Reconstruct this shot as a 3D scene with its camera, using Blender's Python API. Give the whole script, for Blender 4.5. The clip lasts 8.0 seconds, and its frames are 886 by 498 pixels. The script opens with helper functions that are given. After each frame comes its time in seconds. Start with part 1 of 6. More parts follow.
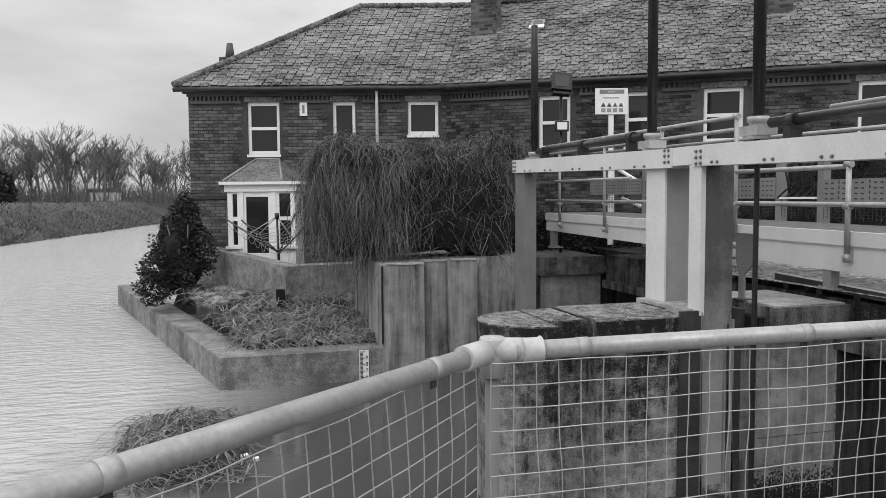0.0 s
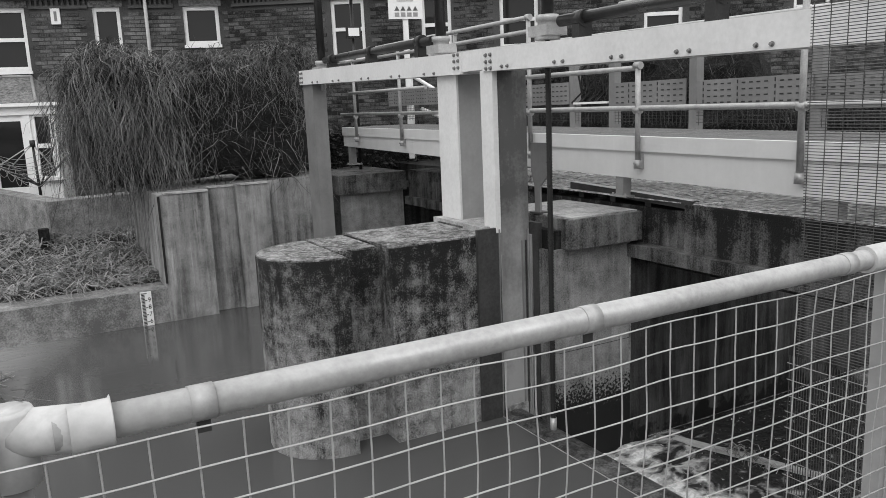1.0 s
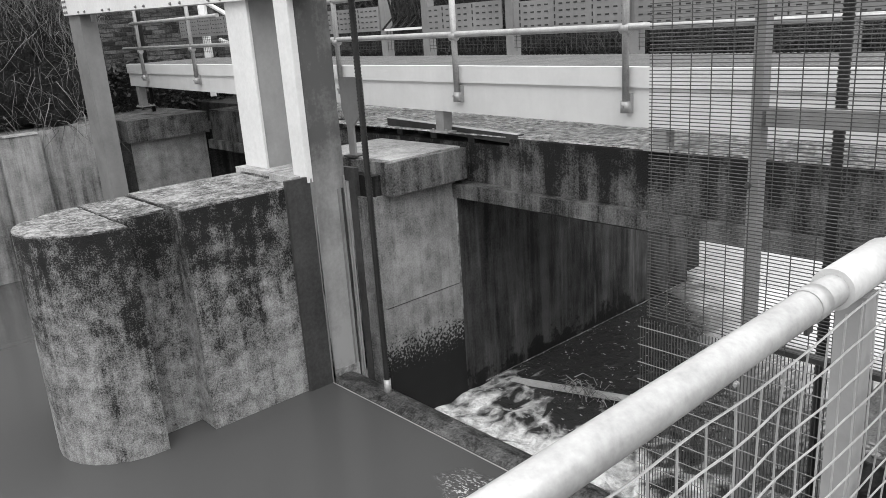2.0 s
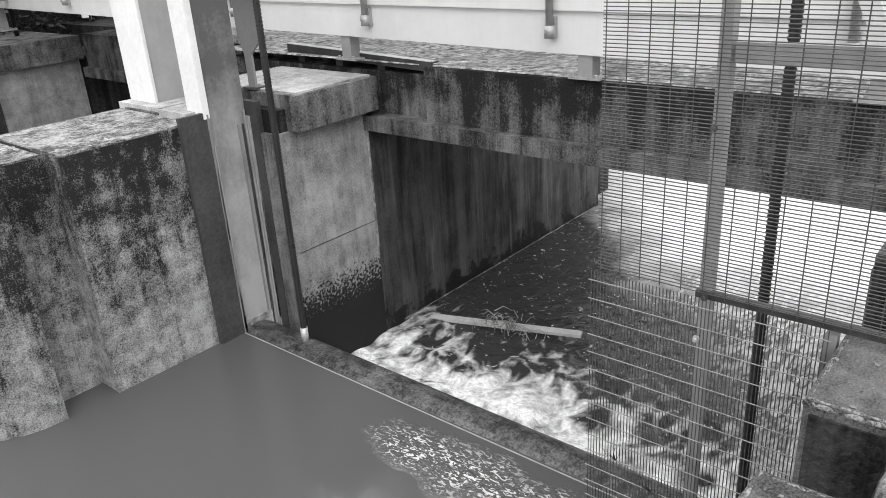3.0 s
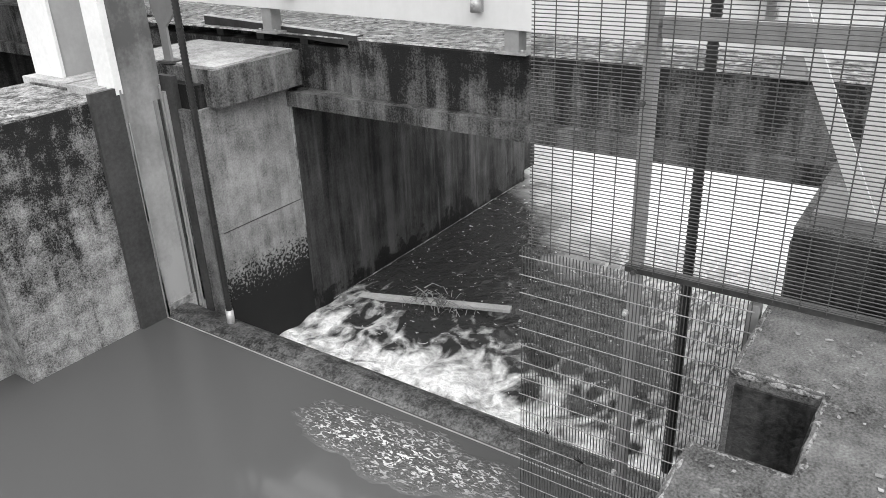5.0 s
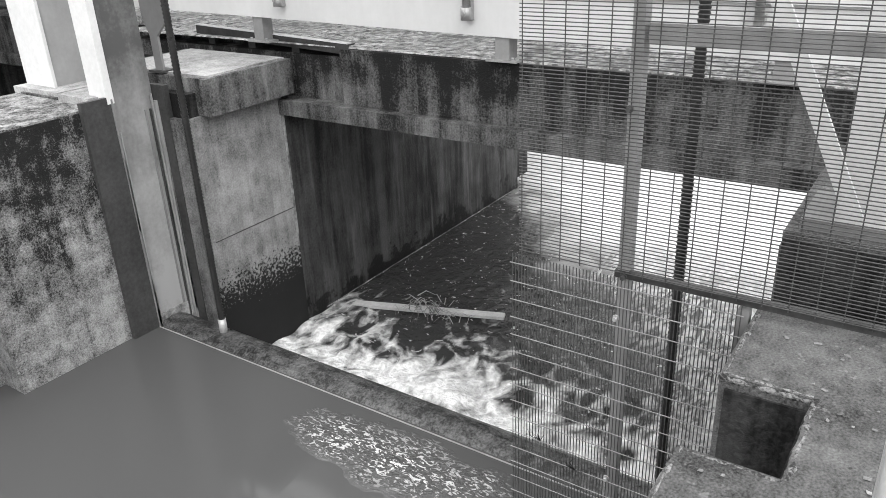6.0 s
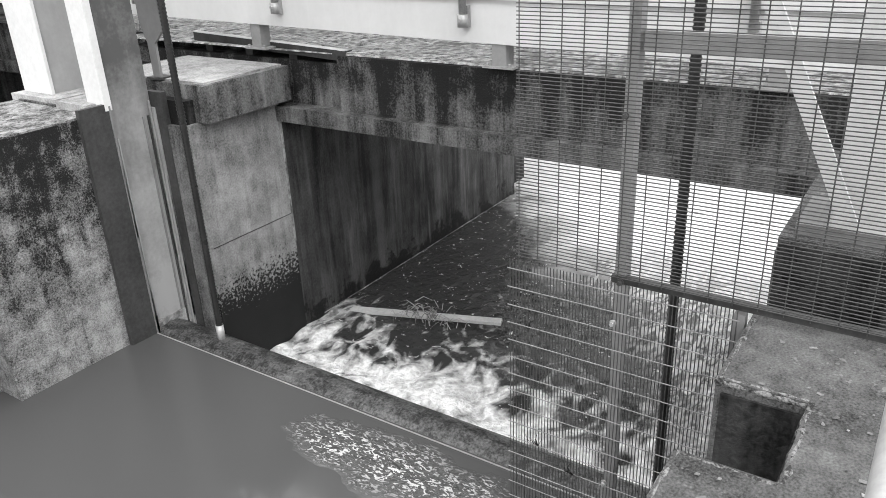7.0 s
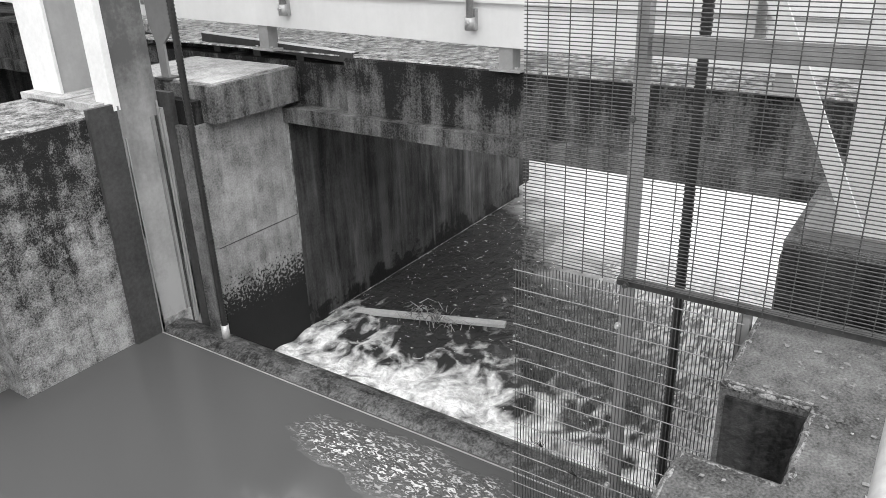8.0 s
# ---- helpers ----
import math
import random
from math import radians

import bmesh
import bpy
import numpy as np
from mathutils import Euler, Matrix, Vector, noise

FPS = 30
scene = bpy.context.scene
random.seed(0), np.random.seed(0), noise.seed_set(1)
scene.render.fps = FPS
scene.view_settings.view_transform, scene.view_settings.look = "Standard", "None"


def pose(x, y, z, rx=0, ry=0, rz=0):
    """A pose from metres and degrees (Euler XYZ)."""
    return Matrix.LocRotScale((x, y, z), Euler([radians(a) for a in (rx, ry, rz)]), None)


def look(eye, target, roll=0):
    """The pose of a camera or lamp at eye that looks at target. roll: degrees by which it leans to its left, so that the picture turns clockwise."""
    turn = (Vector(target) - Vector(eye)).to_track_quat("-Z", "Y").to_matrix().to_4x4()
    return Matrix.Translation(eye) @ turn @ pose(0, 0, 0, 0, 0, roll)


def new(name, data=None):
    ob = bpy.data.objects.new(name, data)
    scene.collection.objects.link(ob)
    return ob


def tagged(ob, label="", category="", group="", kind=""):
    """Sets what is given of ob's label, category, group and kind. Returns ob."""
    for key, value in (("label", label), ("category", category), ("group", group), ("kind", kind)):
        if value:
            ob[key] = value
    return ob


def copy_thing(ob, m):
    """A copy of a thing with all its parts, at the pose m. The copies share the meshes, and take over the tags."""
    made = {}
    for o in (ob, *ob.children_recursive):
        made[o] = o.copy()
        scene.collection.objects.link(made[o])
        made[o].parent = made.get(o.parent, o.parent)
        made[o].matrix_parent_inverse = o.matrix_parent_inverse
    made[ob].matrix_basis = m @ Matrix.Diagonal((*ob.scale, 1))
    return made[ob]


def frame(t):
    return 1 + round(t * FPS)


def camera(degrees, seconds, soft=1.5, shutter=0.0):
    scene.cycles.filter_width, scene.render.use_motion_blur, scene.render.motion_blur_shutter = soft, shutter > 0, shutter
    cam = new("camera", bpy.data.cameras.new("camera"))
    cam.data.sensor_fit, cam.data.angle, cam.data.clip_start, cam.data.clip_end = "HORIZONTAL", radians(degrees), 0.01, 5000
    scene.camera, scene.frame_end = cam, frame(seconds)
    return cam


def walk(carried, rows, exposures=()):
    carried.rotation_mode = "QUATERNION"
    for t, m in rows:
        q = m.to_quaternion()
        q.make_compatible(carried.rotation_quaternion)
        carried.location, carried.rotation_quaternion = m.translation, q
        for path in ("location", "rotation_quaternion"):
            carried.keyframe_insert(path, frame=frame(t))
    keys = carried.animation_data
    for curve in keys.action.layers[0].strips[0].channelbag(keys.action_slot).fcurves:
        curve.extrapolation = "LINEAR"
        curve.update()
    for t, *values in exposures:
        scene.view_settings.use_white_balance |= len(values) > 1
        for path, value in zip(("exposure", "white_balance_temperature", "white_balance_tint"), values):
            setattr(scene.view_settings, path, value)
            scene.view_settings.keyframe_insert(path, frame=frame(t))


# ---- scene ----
cam = camera(60.1, 8.0, soft=0.8)
PATH = [
    (0, (0.252, 0.357, 1.398), (0.777, 2.282, 1.266), -0.4),
    (0.5, (0.557, 0.594, 1.407), (1.208, 2.466, 1.137), -1.1),
    (1, (0.801, 0.964, 1.4), (1.747, 2.688, 1.035), -2.4),
    (1.5, (1.045, 1.253, 1.407), (2.204, 2.819, 0.952), -3.4),
    (2, (1.273, 1.486, 1.416), (2.545, 2.922, 0.849), -3.9),
    (2.2, (1.34, 1.579, 1.43), (2.644, 2.963, 0.812), -3.7),
    (3.5, (1.433, 1.860, 1.443), (2.858, 2.991, 0.61), -3.5),
    (4, (1.432, 1.860, 1.438), (2.886, 2.938, 0.587), -2.9),
    (4.5, (1.452, 1.858, 1.434), (2.921, 2.916, 0.584), -2.6),
    (5, (1.458, 1.857, 1.431), (2.941, 2.902, 0.59), -2.3),
    (6.5, (1.468, 1.836, 1.425), (2.97, 2.874, 0.611), -2.6),
    (7, (1.453, 1.836, 1.432), (2.961, 2.871, 0.623), -2.5),
    (7.5, (1.452, 1.837, 1.43), (2.962, 2.871, 0.625), -2.5),
    (8, (1.433, 1.835, 1.434), (2.938, 2.879, 0.632), -2.1),
]
walk(cam, [(t, look(eye, target, roll)) for t, eye, target, roll in PATH], exposures=[(0, -0.2), (0.5, -0.18), (1, -0.04), (1.5, 0.21), (2, 0.46), (3.5, 0.85), (8, 0.85)])

# ---- world and sun: an overcast winter day, filmed in black and white ----
world = bpy.data.worlds.new("overcast_sky")
scene.world = world
world.use_nodes = True
wn, wl = world.node_tree.nodes, world.node_tree.links
wn.clear()
w_out = wn.new("ShaderNodeOutputWorld")
w_bg = wn.new("ShaderNodeBackground")
w_sky = wn.new("ShaderNodeTexSky")
w_sky.sky_type, w_sky.sun_disc = "NISHITA", False
w_sky.sun_elevation, w_sky.sun_rotation = radians(50), radians(200)
w_bw = wn.new("ShaderNodeRGBToBW")
w_co = wn.new("ShaderNodeTexCoord")
w_map = wn.new("ShaderNodeMapping")
w_map.inputs["Scale"].default_value = (1.0, 1.0, 3.2)
w_noise = wn.new("ShaderNodeTexNoise")
w_noise.inputs["Scale"].default_value, w_noise.inputs["Detail"].default_value = 2.6, 7.0
w_ramp = wn.new("ShaderNodeMapRange")
w_ramp.inputs["From Min"].default_value, w_ramp.inputs["From Max"].default_value = 0.32, 0.68
w_ramp.inputs["To Min"].default_value, w_ramp.inputs["To Max"].default_value = 5.2, 9.5
w_mix = wn.new("ShaderNodeMix")
w_mix.inputs["Factor"].default_value = 0.8
wl.new(w_co.outputs["Generated"], w_map.inputs["Vector"])
wl.new(w_map.outputs["Vector"], w_noise.inputs["Vector"])
wl.new(w_noise.outputs["Fac"], w_ramp.inputs["Value"])
wl.new(w_sky.outputs["Color"], w_bw.inputs["Color"])
wl.new(w_bw.outputs["Val"], w_mix.inputs[2])
wl.new(w_ramp.outputs["Result"], w_mix.inputs[3])
# an overcast sky is about three times as bright overhead as at the horizon
w_sep = wn.new("ShaderNodeSeparateXYZ")
w_up = wn.new("ShaderNodeMapRange")
w_up.inputs["From Min"].default_value, w_up.inputs["From Max"].default_value = 0.20, 0.50
w_up.inputs["To Min"].default_value, w_up.inputs["To Max"].default_value = 1.1, 2.9
w_mul = wn.new("ShaderNodeMath")
w_mul.operation = "MULTIPLY"
wl.new(w_co.outputs["Generated"], w_sep.inputs["Vector"])
wl.new(w_sep.outputs["Z"], w_up.inputs["Value"])
wl.new(w_mix.outputs[0], w_mul.inputs[0])
wl.new(w_up.outputs["Result"], w_mul.inputs[1])
wl.new(w_mul.outputs["Value"], w_bg.inputs["Color"])
w_bg.inputs["Strength"].default_value = 0.10
wl.new(w_bg.outputs["Background"], w_out.inputs["Surface"])

sun = new("sun", bpy.data.lights.new("sun", "SUN"))
sun.data.energy, sun.data.angle = 0.8, radians(25)
sun.matrix_world = look((-6, -4, 12), (3, 6, 0))

# ---- materials: all greys, as the film is black and white ----
def surface(name, dark, light, rough=0.8, metal=0.0, scale=3.0, fine=60.0, bump=0.3, dist=0.01, streak=0.0, speck=0.0, spec=0.28, contrast=0.25, vary=0.0, grit=0.22, band=0.0, tides=(), lift=0.0, runs=0.0, pits=0.0):
    """A grey surface with broad blotches, fine grain, and, where asked, runs of dirt down it and pale specks."""
    m = bpy.data.materials.new(name)
    m.use_nodes = True
    n, l = m.node_tree.nodes, m.node_tree.links
    bsdf = n["Principled BSDF"]
    geo = n.new("ShaderNodeNewGeometry")

    def noise_at(s, detail, vec=None):
        t = n.new("ShaderNodeTexNoise")
        t.inputs["Scale"].default_value, t.inputs["Detail"].default_value, t.inputs["Roughness"].default_value = s, detail, 0.62
        l.new(vec or geo.outputs["Position"], t.inputs["Vector"])
        return t.outputs["Fac"]

    def fit_range(v, a, b, c, d):
        r = n.new("ShaderNodeMapRange")
        for key, val in zip(("From Min", "From Max", "To Min", "To Max"), (a, b, c, d)):
            r.inputs[key].default_value = val
        l.new(v, r.inputs["Value"])
        return r.outputs["Result"]

    def calc(op, a, b):
        c = n.new("ShaderNodeMath")
        c.operation, c.use_clamp = op, op == "MULTIPLY_ADD"
        for i, v in enumerate((a, b)):
            if isinstance(v, (int, float)):
                c.inputs[i].default_value = v
            else:
                l.new(v, c.inputs[i])
        return c.outputs["Value"]

    broad = noise_at(scale, 6)
    grain = noise_at(fine, 4)
    fac = calc("ADD", fit_range(broad, 0.5 - contrast, 0.5 + contrast, 0, 0.8), fit_range(grain, 0.3, 0.7, -grit, grit))
    if band:
        mid = fit_range(noise_at(scale * 5, 5), 0.35, 0.65, -band, band)
        fac = calc("ADD", fac, mid)
    if streak:
        mp = n.new("ShaderNodeMapping")
        mp.inputs["Scale"].default_value = (4.5, 4.5, 0.4)
        l.new(geo.outputs["Position"], mp.inputs["Vector"])
        run = fit_range(noise_at(1.1, 8, mp.outputs["Vector"]), 0.40, 0.72, 0, streak)
        fac = calc("SUBTRACT", fac, run)
        run2 = fit_range(noise_at(2.4, 7, mp.outputs["Vector"]), 0.58, 0.74, 0, streak * 0.75)
        fac = calc("ADD", fac, run2)
    if speck:
        sp = fit_range(noise_at(34, 2), 0.62, 0.68, 0, speck)
        fac = calc("ADD", fac, calc("MULTIPLY", sp, fit_range(noise_at(2.2, 3), 0.45, 0.62, 0, 1)))
    if runs:
        # narrow sharp-edged drips and lime lines
        mq = n.new("ShaderNodeMapping")
        mq.inputs["Scale"].default_value = (9.0, 9.0, 0.55)
        l.new(geo.outputs["Position"], mq.inputs["Vector"])
        thin = noise_at(1.3, 6, mq.outputs["Vector"])
        fac = calc("SUBTRACT", fac, fit_range(thin, 0.52, 0.60, 0, runs))
        fac = calc("ADD", fac, fit_range(noise_at(2.1, 5, mq.outputs["Vector"]), 0.63, 0.68, 0, runs * 0.8))
    if pits:
        fac = calc("SUBTRACT", fac, calc("MULTIPLY", fit_range(noise_at(58, 3), 0.58, 0.66, 0, pits), fit_range(noise_at(1.7, 4), 0.42, 0.58, 0.15, 1)))
    if lift:
        fac = calc("ADD", fac, lift)
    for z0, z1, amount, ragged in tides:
        # a tone that begins at a level with a ragged edge: algae, lime, wet, slab shade
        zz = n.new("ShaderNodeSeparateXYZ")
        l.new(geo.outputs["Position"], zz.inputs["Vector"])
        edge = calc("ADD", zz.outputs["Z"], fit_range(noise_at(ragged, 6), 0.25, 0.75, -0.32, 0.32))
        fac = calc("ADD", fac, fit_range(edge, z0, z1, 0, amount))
    if vary:
        info = n.new("ShaderNodeObjectInfo")
        fac = calc("ADD", fac, fit_range(info.outputs["Random"], 0, 1, -vary, vary))
        fac = calc("ADD", fac, fit_range(geo.outputs["Random Per Island"], 0, 1, -vary, vary))
    col = n.new("ShaderNodeMix")
    col.data_type = "RGBA"
    col.inputs["A"].default_value = (dark, dark, dark, 1)
    col.inputs["B"].default_value = (light, light, light, 1)
    l.new(fac, col.inputs["Factor"])
    l.new(col.outputs["Result"], bsdf.inputs["Base Color"])
    l.new(fit_range(broad, 0.3, 0.7, min(1, rough + 0.08), max(0.05, rough - 0.12)), bsdf.inputs["Roughness"])
    bsdf.inputs["Metallic"].default_value = metal
    bsdf.inputs["Specular IOR Level"].default_value = spec
    if bump:
        bp = n.new("ShaderNodeBump")
        bp.inputs["Strength"].default_value, bp.inputs["Distance"].default_value = bump, dist
        l.new(calc("ADD", grain, broad), bp.inputs["Height"])
        l.new(bp.outputs["Normal"], bsdf.inputs["Normal"])
    return m


CONCRETE = surface("weathered_concrete", 0.02, 0.30, 0.85, scale=1.3, fine=75, bump=0.7, dist=0.012, streak=0.4, speck=0.2, grit=0.20, band=0.12, contrast=0.5, lift=0.02, runs=0.12, pits=0.15)
CONCRETE_WING = surface("banded_wing_wall_concrete", 0.05, 0.42, 0.85, scale=0.9, fine=60, bump=0.5, dist=0.010, streak=0.55, grit=0.12, band=0.10, contrast=0.5, lift=0.20, runs=0.14)
CONCRETE_SLAB = surface("slab_edge_concrete", 0.012, 0.26, 0.85, scale=1.4, fine=75, bump=0.7, dist=0.012, streak=0.5, speck=0.12, grit=0.2, band=0.12, contrast=0.5, runs=0.14, pits=0.15, lift=0.06, tides=((0.22, 0.5, -0.30, 4.0),))
LIME = surface("white_lime_crust", 0.12, 0.6, 0.9, scale=6, fine=40, bump=0.6, dist=0.006, streak=0.5, grit=0.2)
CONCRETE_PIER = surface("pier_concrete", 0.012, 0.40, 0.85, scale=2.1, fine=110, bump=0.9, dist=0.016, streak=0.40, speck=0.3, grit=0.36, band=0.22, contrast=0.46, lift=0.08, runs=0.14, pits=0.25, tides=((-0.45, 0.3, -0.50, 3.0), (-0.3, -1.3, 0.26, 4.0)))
CONCRETE_TOP = surface("worn_concrete_top", 0.03, 0.36, 0.7, scale=3.0, fine=70, bump=0.8, dist=0.014, speck=0.9, grit=0.46, band=0.38, pits=0.4)
CONCRETE_CAP = surface("pale_mortar_screed", 0.12, 0.46, 0.75, scale=2.2, fine=60, bump=0.4, dist=0.008, grit=0.25, band=0.2, lift=0.15, pits=0.2)
# streaks are stain; dark tone and darker top paint the slab's shade
CONCRETE_TUNNEL = surface("stained_shaded_culvert_wall", 0.005, 0.125, 0.7, scale=0.8, fine=60, bump=0.5, dist=0.012, streak=0.7, grit=0.12, band=0.10, contrast=0.5, lift=0.16, runs=0.16, tides=((-1.72, -1.88, -0.6, 6.0), (-0.2, 0.05, -0.35, 5.0)))
CONCRETE_PALE = surface("pale_concrete", 0.012, 0.42, 0.85, scale=1.4, fine=70, bump=0.35, dist=0.008, streak=0.25, grit=0.16, band=0.12, contrast=0.55, lift=0.22, pits=0.18, runs=0.08, tides=((-1.16, -1.36, -1.1, 40.0),))
# darkened for shade under slabs, in recesses and culverts; joints share it
CONCRETE_DARK = surface("dark_concrete_with_shade", 0.004, 0.085, 0.75, scale=1.3, fine=50, bump=0.6, dist=0.012, streak=0.6, speck=0.2, grit=0.18, band=0.14, contrast=0.45)
CONCRETE_QUAY = surface("quay_concrete", 0.10, 0.34, 0.85, scale=1.2, fine=45, bump=0.5, dist=0.012, streak=0.15, grit=0.34, band=0.25, pits=0.2)
CONCRETE_MOSS = surface("mossy_concrete", 0.018, 0.20, 0.85, scale=2.6, fine=130, bump=0.9, dist=0.008, speck=0.5, grit=0.26, band=0.16, contrast=0.36, pits=0.25)
CONCRETE_ARRIS = surface("worn_pale_arris", 0.03, 0.25, 0.85, scale=6.0, fine=120, bump=0.9, dist=0.008, speck=0.8, grit=0.5, band=0.5, contrast=0.2, pits=0.5)
ROADTOP = surface("wet_road_surface", 0.16, 0.82, 0.30, scale=3.0, fine=18, bump=0.9, dist=0.02, grit=0.6, band=0.35, pits=0.5)
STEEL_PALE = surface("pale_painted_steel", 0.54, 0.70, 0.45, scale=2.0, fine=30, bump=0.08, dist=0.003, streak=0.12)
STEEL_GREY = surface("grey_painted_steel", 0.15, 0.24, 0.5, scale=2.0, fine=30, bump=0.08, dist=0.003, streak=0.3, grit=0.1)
GIRDER = surface("grey_painted_girder", 0.58, 0.72, 0.5, scale=1.5, fine=30, bump=0.08, dist=0.003, streak=0.25, grit=0.08)
STEEL_MID = surface("mid_grey_galvanised_steel", 0.22, 0.36, 0.5, scale=4.0, fine=40, bump=0.1, dist=0.003, streak=0.25, grit=0.12)
STEEL_DARK = surface("dark_painted_steel", 0.028, 0.075, 0.5, scale=3.0, fine=40, bump=0.1, dist=0.003, streak=0.3)
LEAF_WET = surface("wet_slimy_steel", 0.012, 0.12, 0.35, scale=3.0, fine=60, bump=0.5, dist=0.008, grit=0.35, band=0.3, speck=0.4)
STEEL_BLACK = surface("black_greased_steel", 0.012, 0.035, 0.35, scale=6.0, fine=60, bump=0.15, dist=0.003)
GALV = surface("galvanised_tube", 0.27, 0.46, 0.45, metal=0.3, scale=9.0, fine=90, bump=0.12, dist=0.002)
GALV_BRIGHT = surface("bright_fitting", 0.38, 0.55, 0.5, metal=0.1, scale=9.0, fine=90, bump=0.12, dist=0.002)
WIRE = surface("galvanised_wire", 0.32, 0.5, 0.45, metal=0.4, scale=8.0, fine=90, bump=0.0)
WIRE_DARK = surface("weathered_security_wire", 0.05, 0.12, 0.42, metal=0.4, scale=8.0, fine=90, bump=0.0)
WIRE_MID = surface("dull_security_wire", 0.18, 0.32, 0.45, metal=0.3, scale=8.0, fine=90, bump=0.0)
GRATING = surface("galvanised_grating", 0.25, 0.42, 0.5, metal=0.4, scale=6.0, fine=80, bump=0.1, dist=0.002)
WHITE_PAINT = surface("white_painted_joinery", 0.68, 0.82, 0.4, scale=5.0, fine=60, bump=0.05, dist=0.002)
BLACK_PAINT = surface("black_gutter_paint", 0.02, 0.05, 0.45, scale=5.0, fine=60, bump=0.05, dist=0.002)
SLATE = surface("roof_slate", 0.025, 0.25, 0.65, scale=1.2, fine=18, bump=0.7, dist=0.012, speck=0.7, vary=0.16, grit=0.45)
LEAD = surface("lead_flashing", 0.20, 0.36, 0.6, scale=5.0, fine=60, bump=0.1, dist=0.003)
GRASS_GROUND = surface("winter_grass_ground", 0.035, 0.14, 0.95, scale=0.5, fine=9, bump=0.9, dist=0.06)
SOIL = surface("soil_with_litter", 0.010, 0.075, 0.95, scale=3.0, fine=35, bump=0.9, dist=0.03)
TWIG = surface("dry_hanging_twigs", 0.018, 0.26, 0.9, scale=1.6, fine=30, bump=0.0, vary=0.36)
STEEL_LIGHT = surface("light_grey_steel", 0.26, 0.38, 0.5, scale=2.5, fine=30, bump=0.08, dist=0.003, streak=0.35, grit=0.1)
STEEL_WEB = surface("grey_steel_paler_below", 0.08, 0.32, 0.5, scale=2.0, fine=30, bump=0.08, dist=0.003, streak=0.3, grit=0.1, lift=-0.2, tides=((0.9, -0.9, 0.85, 1.2),))
# near-black for the shade inside bushes; stump and caught twigs share it
TWIG_CORE = surface("dark_stems_and_shade", 0.008, 0.035, 0.95, scale=5.0, fine=28, bump=1.0, dist=0.08)
STRAW = surface("dead_reed_straw", 0.05, 0.42, 0.9, scale=3.0, fine=30, bump=0.0, vary=0.3)
LEAF = surface("dark_evergreen_leaves", 0.010, 0.06, 0.5, scale=4.0, fine=30, bump=0.0)
BARK = surface("winter_bark", 0.08, 0.19, 0.95, scale=0.3, fine=4, bump=0.0)
TIMBER = surface("pale_driftwood", 0.35, 0.6, 0.7, scale=4.0, fine=50, bump=0.3, dist=0.005)
PLASTIC_WHITE = surface("white_enamel", 0.70, 0.80, 0.35, scale=4.0, fine=50, bump=0.0)
PRINT_BLACK = surface("black_print", 0.02, 0.04, 0.5, scale=4.0, fine=50, bump=0.0)
PRINT_GREY = surface("grey_print", 0.16, 0.24, 0.5, scale=4.0, fine=50, bump=0.0)
CABINET = surface("white_caravan_panel", 0.6, 0.75, 0.4, scale=2.0, fine=30, bump=0.0)


def brick_material():
    m = bpy.data.materials.new("old_brickwork")
    m.use_nodes = True
    n, l = m.node_tree.nodes, m.node_tree.links
    bsdf = n["Principled BSDF"]
    uv = n.new("ShaderNodeUVMap")
    uv.uv_map = "wall"
    br = n.new("ShaderNodeTexBrick")
    br.inputs["Scale"].default_value = 1.0
    br.inputs["Brick Width"].default_value, br.inputs["Row Height"].default_value = 0.225, 0.075
    br.inputs["Mortar Size"].default_value, br.inputs["Mortar Smooth"].default_value = 0.006, 0.3
    br.inputs["Color1"].default_value = (0.03, 0.03, 0.03, 1)
    br.inputs["Color2"].default_value = (0.15, 0.15, 0.15, 1)
    br.inputs["Mortar"].default_value = (0.10, 0.10, 0.10, 1)
    br.inputs["Bias"].default_value = -0.1
    l.new(uv.outputs["UV"], br.inputs["Vector"])
    no = n.new("ShaderNodeTexNoise")
    no.inputs["Scale"].default_value, no.inputs["Detail"].default_value = 0.9, 7
    geo = n.new("ShaderNodeNewGeometry")
    l.new(geo.outputs["Position"], no.inputs["Vector"])
    rng = n.new("ShaderNodeMapRange")
    rng.inputs["From Min"].default_value, rng.inputs["From Max"].default_value = 0.3, 0.7
    rng.inputs["To Min"].default_value, rng.inputs["To Max"].default_value = 0.45, 1.35
    l.new(no.outputs["Fac"], rng.inputs["Value"])
    mul = n.new("ShaderNodeVectorMath")
    mul.operation = "SCALE"
    l.new(br.outputs["Color"], mul.inputs[0])
    l.new(rng.outputs["Result"], mul.inputs["Scale"])
    l.new(mul.outputs["Vector"], bsdf.inputs["Base Color"])
    bsdf.inputs["Roughness"].default_value = 0.9
    bp = n.new("ShaderNodeBump")
    bp.inputs["Strength"].default_value, bp.inputs["Distance"].default_value = 0.6, 0.012
    bp.invert = True
    l.new(br.outputs["Fac"], bp.inputs["Height"])
    l.new(bp.outputs["Normal"], bsdf.inputs["Normal"])
    return m


BRICK = brick_material()
BRICK_PIECE = surface("old_brick", 0.012, 0.19, 0.9, scale=0.9, fine=40, bump=0.5, dist=0.006, vary=0.22, grit=0.25, contrast=0.5, band=0.12, lift=-0.02)
MORTAR = surface("sooty_mortar", 0.03, 0.10, 0.95, scale=1.0, fine=40, bump=0.3, dist=0.004, grit=0.2)


